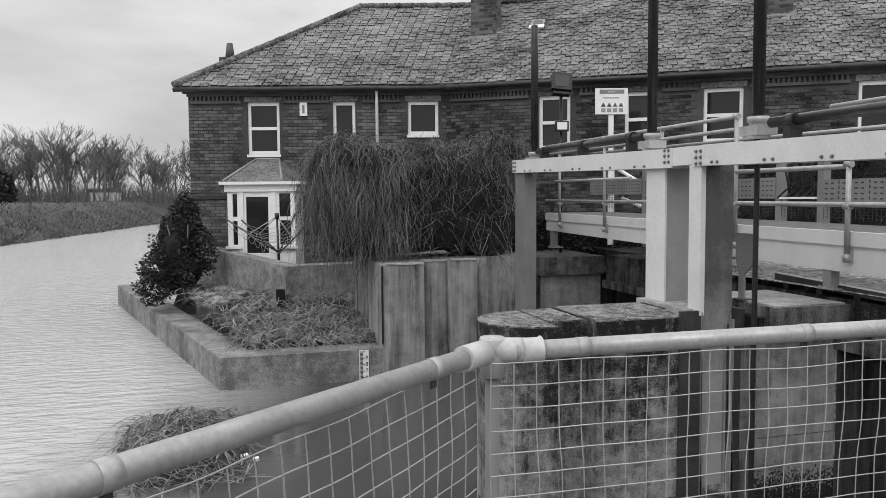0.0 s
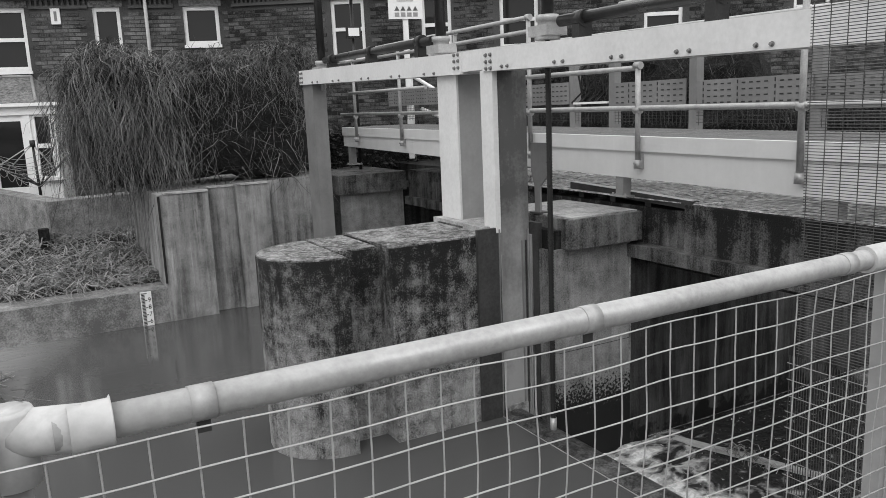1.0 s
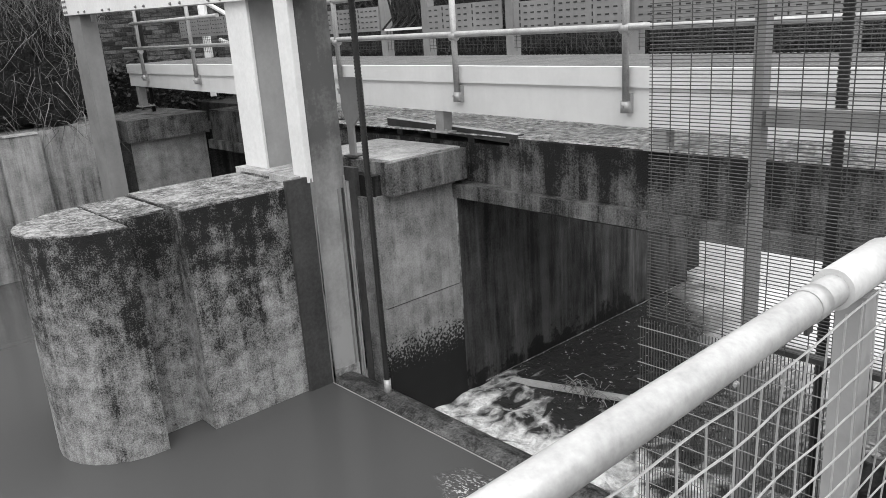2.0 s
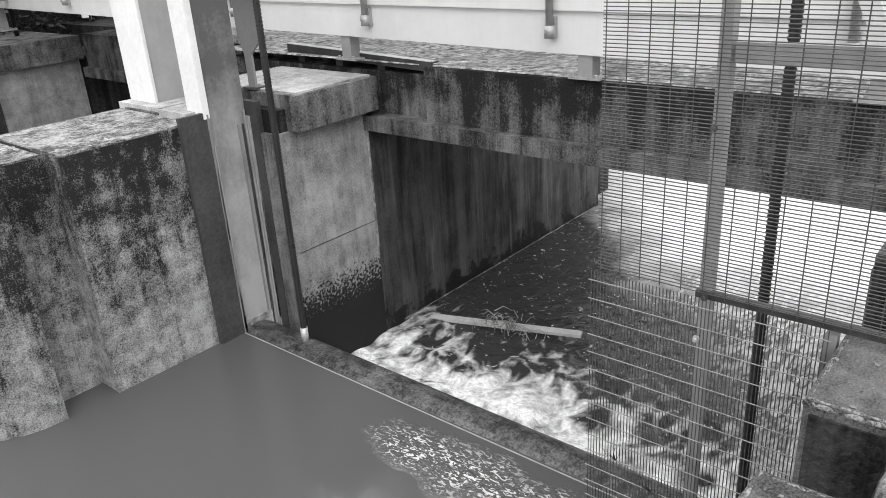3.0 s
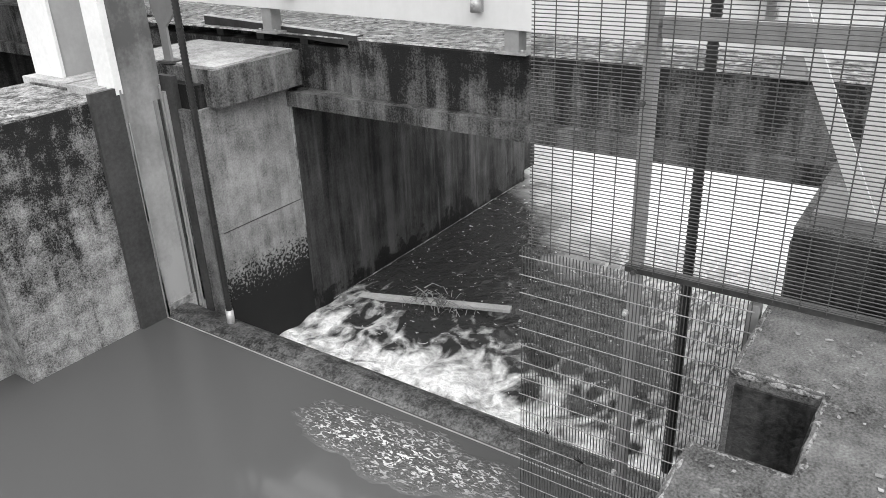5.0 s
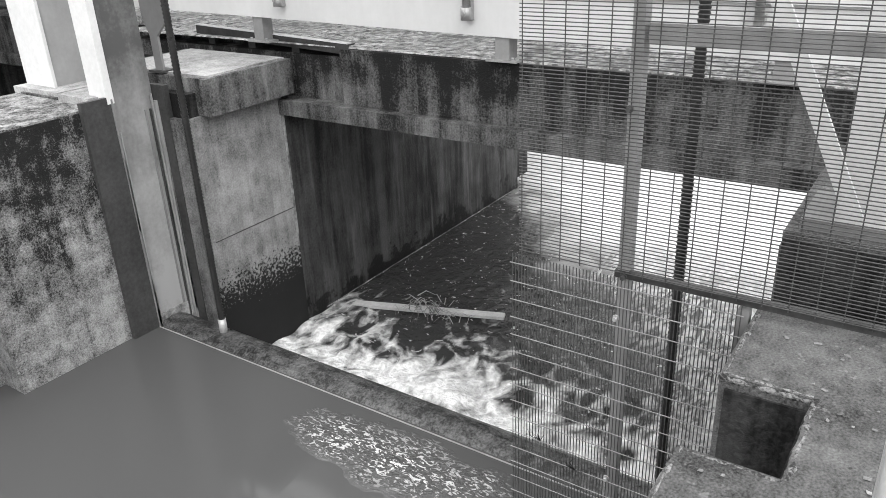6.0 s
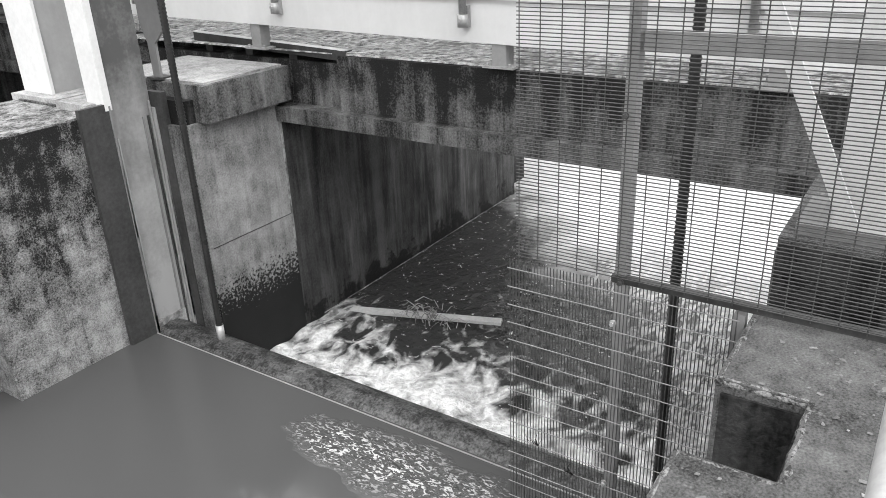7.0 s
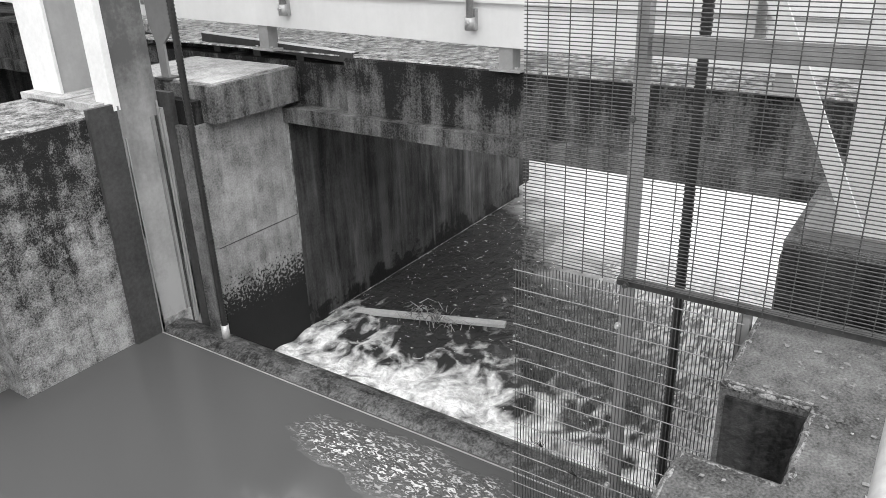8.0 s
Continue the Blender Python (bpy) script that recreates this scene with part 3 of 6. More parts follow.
prism(bm, [(0.0, 11.93), (2.43, 11.93), (2.43, 12.45), (0.42, 12.45), (-2.35, 22.6), (-2.8, 22.4)], -3.2, lambda x, y: -0.92 + 0.005 * (y - 11.9))
bevelled(bm, 0.02)
part("coping", bm, CONCRETE_QUAY, quay)


def plot_z(x, y):
    t = min(1, max(0, (y - 12.4) / 3.0))
    return -0.95 + 0.42 * t + 0.10 * noise.noise((x * 1.3, y * 1.3, 0)) + 0.05 * noise.noise((x * 4, y * 4, 2))


verts, faces = [], []
nu, nv = 40, 60
for j in range(nv + 1):
    y = 12.42 + 10.4 * j / nv
    xl = 0.40 - 0.272 * (y - 12.45)
    for i in range(nu + 1):
        x = xl + (6.0 - xl) * i / nu
        verts.append((x, y, plot_z(x, y)))
for j in range(nv):
    for i in range(nu):
        a = j * (nu + 1) + i
        faces.append((a, a + 1, a + nu + 2, a + nu + 1))
ob = part("plot_ground", (verts, faces), SOIL, quay, "dark soil under dead stalks")
for p in ob.data.polygons:
    p.use_smooth = True

bm = prism(bmesh.new(), [(1.18, 15.05), (3.6, 15.35), (3.6, 15.6), (1.38, 15.35), (-0.35, 18.7), (-0.62, 18.6)], -1.2, lambda x, y: 0.13 + 0.068 * (y - 15.05))
bevelled(bm, 0.02)
tagged(part("parapet_wall", bm, CONCRETE_QUAY), "rendered garden wall in front of the brick house", "wall", kind="structure")


# ---- the gate frames ----
frame_far = thing("lifting_gantry", "pale painted steel lifting gantry over the far sluice gate", "gantry", group="sluice gantries")
frame_near = thing("lifting_gantry", "pale painted steel lifting gantry over the near sluice gate", "gantry", group="sluice gantries")


def skew_beam(x0, x1, ya, yb, za, zb, h):
    """A beam along y whose underside goes from za at ya to zb at yb."""
    bm = bmesh.new()
    v = [bm.verts.new((x, y, z)) for x in (x0, x1) for y, z in ((ya, za), (yb, zb), (yb, zb + h), (ya, za + h))]
    for f in ((0, 1, 2, 3), (7, 6, 5, 4), (0, 4, 5, 1), (1, 5, 6, 2), (2, 6, 7, 3), (3, 7, 4, 0)):
        bm.faces.new([v[i] for i in f])
    return bevelled(bm, 0.004)


def bolt(bm, p, axis=(-1, 0, 0), r=0.016, h=0.014):
    a = Vector(axis).normalized()
    tube(bm, [Vector(p), Vector(p) + a * h * 0.3], r * 1.5, 10)
    tube(bm, [Vector(p) + a * h * 0.3, Vector(p) + a * h * 1.3], r, 6)


# far frame: beam, two columns
part("beam", skew_beam(4.40, 4.62, 7.06, 11.48, 1.68, 1.78, 0.19), STEEL_PALE, frame_far)
bm = bmesh.new()
box(bm, 4.44, 4.63, 11.08, 11.46, -1.9, 1.77)
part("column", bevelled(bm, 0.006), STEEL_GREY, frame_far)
bm = bmesh.new()
box(bm, 4.48, 4.86, 7.26, 7.55, 0.33, 1.69)
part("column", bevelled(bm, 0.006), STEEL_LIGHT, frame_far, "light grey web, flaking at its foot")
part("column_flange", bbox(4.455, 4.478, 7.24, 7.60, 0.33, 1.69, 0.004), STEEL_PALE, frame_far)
part("head_plate", bbox(4.42, 4.84, 6.72, 7.60, 1.70, 1.875, 0.004), STEEL_PALE, frame_far)
# near frame
part("beam", skew_beam(4.36, 4.60, 1.7, 6.62, 1.585, 1.68, 0.185), STEEL_PALE, frame_near)
part("column", bbox(4.43, 4.74, 6.53, 6.66, -2.2, 1.69, 0.004), STEEL_WEB, frame_near, "mid grey steel web, paler towards the water")
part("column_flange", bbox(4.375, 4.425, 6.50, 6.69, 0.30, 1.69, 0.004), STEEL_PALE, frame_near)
part("column", bbox(4.42, 4.72, 1.93, 2.13, 0.2, 1.62, 0.006), STEEL_PALE, frame_near)
part("gusset", bbox(4.40, 4.74, 1.85, 2.24, 0.2, 0.30, 0.01), STEEL_GREY, frame_near)
bm = bar(bmesh.new(), (4.36, 2.45, 1.17), (4.36, 2.06, 0.34), 0.02, 0.06, (0, 1, 0.5))
part("brace", bm, STEEL_PALE, frame_near)
for fr, x, ys, zf in ((frame_far, 4.40, (10.95, 10.75, 10.2, 10.0, 9.3, 9.1, 8.5, 8.3, 7.75, 7.55), lambda y: 1.705 + 0.0226 * (y - 7.06)),
                      (frame_near, 4.36, (6.32, 6.24, 5.62, 5.52, 5.0, 4.9, 4.42, 4.32, 3.85, 3.75), lambda y: 1.615 + 0.0193 * (y - 1.7))):
    for y in ys:
        bm = bmesh.new()
        bolt(bm, (x, y, zf(y)), r=0.010)
        part("bolt", bm, STEEL_GREY, fr)
for fr, x, y0, zs in ((frame_far, 4.40, 7.16, (1.74, 1.80, 1.855)), (frame_near, 4.36, 6.56, (1.70, 1.755, 1.81)), (frame_far, 4.40, 11.42, (1.81, 1.87, 1.93))):
    for z in zs:
        for dy in (0.0, -0.07):
            bm = bmesh.new()
            bolt(bm, (x, y0 + dy, z), r=0.012)
            part("bolt", bm, STEEL_GREY, fr)

# guides down the sides of the near opening
guide = thing("gate_guide", "dark steel gate guide channel with lime streaks on pier", "gate guide")
part("plate", bbox(4.185, 4.40, 6.505, 6.54, -2.2, 0.345, 0.004), STEEL_DARK, guide)
for x, w, z0, z1, y, m in ((4.398, 0.012, -1.5, 0.33, 6.496, STEEL_GREY), (4.418, 0.010, -1.45, 0.10, 6.500, STEEL_MID), (4.655, 0.010, -1.4, 0.2, 6.519, STEEL_GREY), (4.69, 0.012, -1.45, 0.2, 6.512, STEEL_DARK), (4.712, 0.010, -1.45, 0.3, 6.505, STEEL_MID)):
    part("edge_strip", bbox(x, x + w, y, y + 0.012, z0, z1, 0.002), m, guide)
# rust and lime runs of uneven width down the channel
run_r = random.Random(17)
for x, y, z0, z1, w in ((4.405, 6.4935, -0.62, -0.08, 0.010), (4.412, 6.4935, -1.42, -1.0, 0.022), (4.735, 6.483, -1.40, -0.25, 0.016), (4.700, 6.509, -0.9, -0.1, 0.008), (4.767, 6.2325, -1.35, -0.5, 0.012)):
    bm = bmesh.new()
    num = 26
    left, right = [], []
    for i in range(num + 1):
        z = z0 + (z1 - z0) * i / num
        k = w * (0.25 + 0.75 * (1 - i / num)) * run_r.uniform(0.45, 1.2)
        left.append(bm.verts.new((x - k / 2, y, z)))
        right.append(bm.verts.new((x + k / 2, y, z)))
    for i in range(num):
        bm.faces.new((left[i], right[i], right[i + 1], left[i + 1]))
    bmesh.ops.solidify(bm, geom=bm.faces, thickness=0.002)
    part("lime_run", bm, LIME, guide, "ragged white lime run")
part("plate", bbox(4.745, 4.787, 6.40, 6.56, -2.2, 0.36, 0.004), STEEL_DARK, guide)
part("grout_strip", bbox(4.750, 4.787, 6.235, 6.397, -2.2, 0.13, 0.006), CONCRETE, guide, "stained grout beside the steel guide")
part("seal_strip", bbox(4.728, 4.744, 6.487, 6.525, -1.5, 0.25, 0.005), STEEL_MID, guide, "pale rubber seal strip")
part("lime_crust", bbox(4.44, 4.72, 6.518, 6.529, -1.45, -1.32, 0.004), LIME, guide, "lime and froth line above water")
bracket = thing("deck_bracket", "tapered steel plate bracket standing on the pier", "bracket")
bm = bmesh.new()
pl = [(6.40, 1.05), (6.69, 1.05), (6.69, 0.80), (6.64, 0.66), (6.64, 0.42), (6.56, 0.42), (6.56, 0.66), (6.40, 0.80)]
fa = [bm.verts.new((4.89, y, z)) for y, z in pl]
fb = [bm.verts.new((4.91, y, z)) for y, z in pl]
bm.faces.new(fa)
bm.faces.new(fb[::-1])
for i in range(8):
    bm.faces.new((fa[i], fb[i], fb[(i + 1) % 8], fa[(i + 1) % 8]))
part("plate", bm, STEEL_GREY, bracket)
part("foot", bbox(4.86, 4.98, 6.54, 6.68, 0.41, 0.425, 0.003), STEEL_DARK, bracket)
kerb = thing("kerb_rail", "pale steel channel laid on blocks along the road edge", "kerb rail")
part("channel", bar(bmesh.new(), (5.72, 5.54, 0.497), (5.80, 7.26, 0.545), 0.012, 0.075), STEEL_DARK, kerb)
# white here stands for the wet shine along the flange
part("flange", bar(bmesh.new(), (5.735, 5.54, 0.538), (5.815, 7.26, 0.586), 0.045, 0.008), WHITE_PAINT, kerb, "upper flange whitened for its wet shine")
for y in (5.62, 6.12, 6.62, 7.12):
    x = 5.75 + 0.046 * (y - 5.54)
    part("block", bbox(x, x + 0.09, y - 0.04, y + 0.04, 0.43, 0.52, 0.004), STEEL_DARK, kerb)

# spindles, covers, drive shafts
def spindle(y, cover_top, foot, label):
    sp = thing("gate_spindle", label, "spindle", group="gate lifting spindles")
    bm = bmesh.new()
    n = int((1.9 - foot) / 0.012)
    pts, rad = [], []
    for k in range(n + 1):
        pts.append((4.56, y, foot + (1.9 - foot) * k / n))
        rad.append(0.021 if k % 2 else 0.026)
    tube(bm, pts, rad, 10)
    part("screw", bm, STEEL_BLACK, sp)
    bm = tube(bmesh.new(), [(4.56, y, foot - 0.02), (4.56, y, foot + 0.12)], 0.029, 12)
    part("sleeve", bm, GALV, sp, "pale worn sleeve at the foot")
    bm = tube(bmesh.new(), [(4.56, y, 2.05), (4.56, y, cover_top - 0.01), (4.56, y, cover_top)], [0.052, 0.052, 0.044], 18)
    part("cover_tube", bm, STEEL_BLACK, sp, "tall black tube over the screw")
    bm = tube(bmesh.new(), [(4.56, y, 1.88), (4.56, y, 1.93), (4.56, y, 1.935), (4.56, y, 2.02), (4.56, y, 2.025), (4.56, y, 2.07)], [0.10, 0.10, 0.075, 0.075, 0.09, 0.09], 18)
    part("gearbox", bm, GALV, sp, "round cast gearbox with flanges")
    bm = bbox(4.46, 4.66, y - 0.12, y + 0.12, 1.91, 1.99, 0.015)
    part("gearbox_housing", bm, GALV, sp)
    for a in range(8):
        bm = bmesh.new()
        c = math.cos(a * math.pi / 4) * 0.085, math.sin(a * math.pi / 4) * 0.085
        tube(bm, [(4.56 + c[0], y + c[1], 1.93), (4.56 + c[0], y + c[1], 1.95)], 0.01, 6)
        part("bolt", bm, STEEL_GREY, sp)
    return sp


spindle(10.98, 3.91, 1.70, "black screw spindle with tall cover tube at frame end")
spindle(7.68, 5.6, -1.3, "black screw spindle with tall cover tube above the pier")
spindle(5.97, 5.6, -1.38, "black screw spindle running down to the wet sill")
spindle(2.715, 5.6, -1.38, "black screw spindle behind the security mesh")

for ya, yb, z in ((7.85, 10.85, 2.05), (2.8, 5.80, 1.985)):
    sh = thing("drive_shaft", "black tubular drive shaft between the gate gearboxes", "drive shaft", group="gate drive shafts")
    bm = tube(bmesh.new(), [(4.56, ya, z), (4.56, yb, z + 0.02)], 0.045, 16)
    part("shaft", bm, STEEL_BLACK, sh)
    for k in range(3):
        y = ya + 0.25 + (yb - ya - 0.5) * k / 2
        bm = tube(bmesh.new(), [(4.56, y - 0.05, z + 0.01), (4.56, y + 0.05, z + 0.01)], 0.064, 18)
        box(bm, 4.5, 4.62, y - 0.04, y + 0.04, z - 0.16, z - 0.03)
        part("bearing", bm, STEEL_BLACK, sh)

# gate sill with its wet top edge
sill = thing("gate_leaf", "wet dark steel gate leaf lowered to the waterline", "sluice gate")
bm = bmesh.new()
prism_pts = [(4.40, -1.43), (4.415, -1.40), (4.45, -1.380), (4.53, -1.366), (4.60, -1.375), (4.645, -1.40), (4.665, -1.45), (4.665, -2.4), (4.40, -2.4)]
va = [bm.verts.new((x, 2.25, z)) for x, z in prism_pts]
vb = [bm.verts.new((x, 6.52, z)) for x, z in prism_pts]
for i in range(9):
    bm.faces.new((va[i], va[(i + 1) % 9], vb[(i + 1) % 9], vb[i]))
bm.faces.new(va[::-1])
bm.faces.new(vb)
part("leaf", bm, LEAF_WET, sill)
# strip added to draw the highlight along the upstream edge
part("top_strip", bbox(4.392, 4.398, 2.25, 6.5, -1.45, -1.394, 0.002), STEEL_MID, sill, "thin pale strip painted as the edge highlight")
gate2 = thing("gate_leaf", "dark steel gate leaf of the far opening", "sluice gate")
part("leaf", bbox(4.42, 4.60, 7.56, 12.1, -2.4, -1.39, 0.01), STEEL_DARK, gate2)

# ---- walkway bridge ----
bridge = thing("walkway_bridge", "grey steel footbridge with grating deck over the culverts", "footbridge")
part("girder", skew_beam(5.65, 5.73, -2.0, 13.1, 0.55, 0.82, 0.30), GIRDER, bridge)
part("edge_channel", skew_beam(5.63, 5.70, -2.0, 13.1, 0.87, 1.0, 0.13), GIRDER, bridge)
part("girder", skew_beam(6.85, 6.93, -2.0, 13.1, 0.60, 0.82, 0.30), GIRDER, bridge)
bm = bmesh.new()
for k in range(300):
    y = -2.0 + 15.0 * k / 300
    z = 1.0 + 0.0087 * (y + 2)
    box(bm, 5.70, 6.85, y, y + 0.006, z - 0.04, z)
for k in range(12):
    x = 5.72 + 1.1 * k / 11
    v = [bm.verts.new(p) for p in ((x, -2, 0.985), (x + 0.02, -2, 0.985), (x + 0.02, 13, 1.115), (x, 13, 1.115))]
    bm.faces.new(v)
part("grating", bm, GRATING, bridge)
for y in (2.6, 4.24, 6.37, 12.9):
    zt = 0.56 + 0.018 * (y + 2)
    leg = part("leg", bbox(5.66, 5.76, y - 0.05, y + 0.05, 0.515, zt + 0.01, 0.004), STEEL_MID, bridge)
    part("foot_plate", bbox(5.64, 5.84, y - 0.11, y + 0.11, 0.512, 0.527, 0.003), GALV, leg)
    for dx in (5.655, 5.825):
        for dy in (-0.08, 0.08):
            bm = bmesh.new()
            bolt(bm, (dx, y + dy, 0.527), (0, 0, 1), 0.012)
            part("bolt", bm, GALV, leg)

rail_posts = [2.74, 4.46, 6.07, 7.68, 9.2, 10.78, 12.41]
rails = thing("bridge_railing", "galvanised tube railing along the steel footbridge", "railing")
for y in rail_posts:
    zt = 2.2 if y < 5 else (1.68 if y < 7 else 2.27)
    base = 0.80 + 0.018 * (y - 4)
    bm = tube(bmesh.new(), [(5.60, y, base), (5.60, y, zt)], 0.024, 12)
    post = part("post", bm, GALV, rails)
    bm = bbox(5.615, 5.652, y - 0.028, y + 0.028, base - 0.05, base + 0.08, 0.010)
    tube(bm, [(5.60, y, base - 0.045), (5.60, y, base + 0.03)], 0.034, 12)
    bolt(bm, (5.575, y, base + 0.0), r=0.012)
    part("bracket", bm, GALV, post)
    for z in (1.30, zt):
        bm = tube(bmesh.new(), [(5.60, y - 0.035, z), (5.60, y + 0.035, z)], 0.033, 12)
        part("clamp", bm, GALV, post)
for a, b, z in ((2.0, 13.0, 1.30), (6.07, 8.0, 1.66), (10.0, 12.6, 1.66), (2.0, 6.3, 2.20), (7.68, 13.0, 2.27), (7.68, 13.0, 2.13)):
    bm = tube(bmesh.new(), [(5.60, a, z), (5.60, b, z + 0.004 * (b - a))], 0.024, 12)
    part("rail", bm, GALV, rails)


# ---- security mesh fence at the end of the walkway ----
fence = thing("security_fence", "dense welded security mesh panel screening the sluice", "fence")
wire_h = bmesh.new()
tube(wire_h, [(0, 0, 0), (0, -2.1, 0)], 0.0020, 5)
wire_h_ob = part("wire", wire_h, WIRE_DARK, fence)
wire_h_ob.matrix_basis = pose(3.716, 3.063, 0.262)
for k in range(1, 165):
    shared("wire", wire_h_ob.data, pose(3.716, 3.063, 0.262 + 0.0127 * k), fence)
wire_v = tube(bmesh.new(), [(0, 0, 0), (0, 0, 2.1)], 0.0021, 5)
wire_v_ob = part("wire", wire_v, WIRE_DARK, fence)
wire_v_ob.matrix_basis = pose(3.721, 3.055, 0.25)
for k in range(1, 28):
    shared("wire", wire_v_ob.data, pose(3.721, 3.055 - 0.0762 * k, 0.25), fence)
lower = thing("security_fence", "lower security mesh panel hung over the water", "fence")
lw = tube(bmesh.new(), [(0, 0, 0), (0, 0, -1.42)], 0.0020, 5)
lw_ob = part("wire", lw, WIRE_DARK, lower)
lw_ob.matrix_basis = pose(3.700, 3.082, 0.25)
for k in range(1, 65):
    shared("wire", lw_ob.data, pose(3.700, 3.082 - 0.0127 * k, 0.25), lower)
lh = tube(bmesh.new(), [(0, 0, 0), (0, -0.83, 0)], 0.0021, 5)
lh_ob = part("wire", lh, WIRE_MID, lower)
lh_ob.matrix_basis = pose(3.695, 3.09, 0.215)
for k in range(1, 18):
    shared("wire", lh_ob.data, pose(3.695, 3.09, 0.215 - 0.0762 * k), lower)
part("frame_post", bbox(3.735, 3.785, 2.652, 2.690, -1.5, 2.4, 0.004), STEEL_MID, fence)
part("frame_rail", bbox(3.74, 3.78, 0.9, 2.64, 1.02, 1.08, 0.004), STEEL_MID, fence)
part("frame_rail", bbox(3.728, 3.758, 0.9, 2.70, 0.235, 0.26, 0.004), STEEL_DARK, fence)
part("frame_rail", bbox(3.725, 3.765, 2.25, 2.285, -1.45, 0.222, 0.004), STEEL_GREY, lower)
for y, z in ((2.674, 0.825), (2.66, 0.25), (2.67, 1.62)):
    bm = bmesh.new()
    bolt(bm, (3.712, y, z), r=0.008)
    part("bolt", bm, STEEL_DARK, fence)
for y, z in ((2.67, 0.10), (2.27, 0.02), (2.67, -0.6)):
    bm = bmesh.new()
    bolt(bm, (3.69, y, z), r=0.008)
    part("bolt", bm, GALV, lower)

# ---- handrail with welded mesh infill ----
RAIL_Z, RAIL_Y, RR = 1.085, 1.815, 0.0195
JOINT = Vector((0.76, 1.84, RAIL_Z))
LEFT_END = Vector((-0.65, 0.65, RAIL_Z))
handrail = thing("handrail", "galvanised tube handrail with sagging welded mesh infill", "handrail")
part("top_rail", tube(bmesh.new(), [(0.80, RAIL_Y, RAIL_Z), (2.40, RAIL_Y, RAIL_Z), (2.44, RAIL_Y - 0.012, RAIL_Z), (2.465, RAIL_Y - 0.04, RAIL_Z), (2.47, RAIL_Y - 0.9, RAIL_Z)], RR, 20), GALV, handrail)
ldir = (LEFT_END - JOINT).normalized()
part("top_rail", tube(bmesh.new(), [JOINT + ldir * 0.05, LEFT_END], RR, 20), GALV, handrail)
bm = tube(bmesh.new(), [(0.815, RAIL_Y, RAIL_Z), (0.855, RAIL_Y, RAIL_Z), (0.857, RAIL_Y, RAIL_Z)], [0.0258, 0.0258, 0.029], 20)
tube(bm, [JOINT + ldir * 0.035, JOINT + ldir * 0.11], 0.0258, 20)
tube(bm, [(0.76, 1.84, 1.03), (0.76, 1.84, 1.108), (0.76, 1.84, 1.112), (0.76, 1.84, 1.1125), (0.76, 1.84, 1.104)], [0.0262, 0.0262, 0.0245, 0.0205, 0.0195], 20)
tube(bm, [(0.76, 1.84, 1.085), (0.83, RAIL_Y, RAIL_Z)], 0.0258, 20)
part("elbow", bm, GALV_BRIGHT, handrail, "pale cast clamp joining two rails")
part("post", tube(bmesh.new(), [(0.76, 1.84, 0.2), (0.76, 1.84, 1.05)], 0.0150, 16), STEEL_GREY, handrail)
post = part("post", bbox(2.232, 2.268, 1.797, 1.832, 0.2, 1.06, 0.005), STEEL_MID, handrail)
bm = tube(bmesh.new(), [(2.17, RAIL_Y, RAIL_Z), (2.33, RAIL_Y, RAIL_Z)], 0.0258, 20)
part("clamp", bm, GALV_BRIGHT, handrail, "pale cast clamp on the rail")


def collar(p, d):
    bm = tube(bmesh.new(), [Vector(p) - d * 0.014, Vector(p) + d * 0.014], RR + 0.0014, 20)
    v = Vector(p)
    clip = part("mesh_clip", bm, GALV, handrail)
    bm = bar(bmesh.new(), v + Vector((0, 0, -RR)), v + Vector((0, 0, -RR - 0.016)), 0.016, 0.004, d.cross(Vector((0, 0, 1))))
    part("tab", bm, STEEL_DARK, clip, "dark steel tab")


for x in (0.95, 1.505, 2.11):
    collar((x, RAIL_Y, RAIL_Z), Vector((1, 0, 0)))
for s in (0.21, 0.86):
    collar(JOINT + ldir * s, ldir)


def mesh_panel(origin, d, length, cols, rows, sag):
    """A welded mesh panel hung under a rail: wires 50 mm apart both ways, bent out of true."""
    side = Vector((-d.y, d.x, 0))

    def at(s, z):
        k = s / length
        bow = sag * math.sin(math.pi * k) * (1.1 - z)
        wob = 0.006 * noise.noise((s * 7 + origin.x * 3, z * 7, 1.5))
        dz = 0.006 * noise.noise((s * 5, z * 5, 9.0 + origin.x)) - sag * 0.35 * math.sin(math.pi * k)
        ds = 0.010 * noise.noise((s * 3, z * 6, 4.0))
        return origin + d * (s + ds) + side * (bow + wob - 0.024) + Vector((0, 0, z - origin.z + dz))

    for c in range(cols + 1):
        s = length * c / cols
        bm = tube(bmesh.new(), [at(s, 1.066 - 0.0455 * r * 0.5) for r in range(rows * 2 + 1)], 0.0013, 5, False)
        part("wire", bm, WIRE, handrail)
    for r in range(rows + 1):
        z = 1.066 - 0.0455 * r
        bm = tube(bmesh.new(), [at(length * c / (cols * 2), z) - side * 0.0034 for c in range(cols * 2 + 1)], 0.0013, 5, False)
        part("wire", bm, WIRE, handrail)


mesh_panel(Vector((0.74, RAIL_Y, RAIL_Z)), Vector((1, 0, 0)), 1.66, 33, 18, 0.012)
mesh_panel(Vector((2.46, RAIL_Y - 0.03, RAIL_Z)), Vector((0, -1, 0)), 0.8, 16, 18, 0.012)
mesh_panel(JOINT + ldir * 0.02, ldir, 1.6, 32, 18, 0.10)


# ---- the brick house: two ranges that meet at a slight angle ----
P0, P1, P2 = Vector((-0.68, 18.78, 0)), Vector((4.95, 17.22, 0)), Vector((17.0, 9.35, 0))
EAVE, RIDGE, GROUND = 3.86, 6.45, -0.7
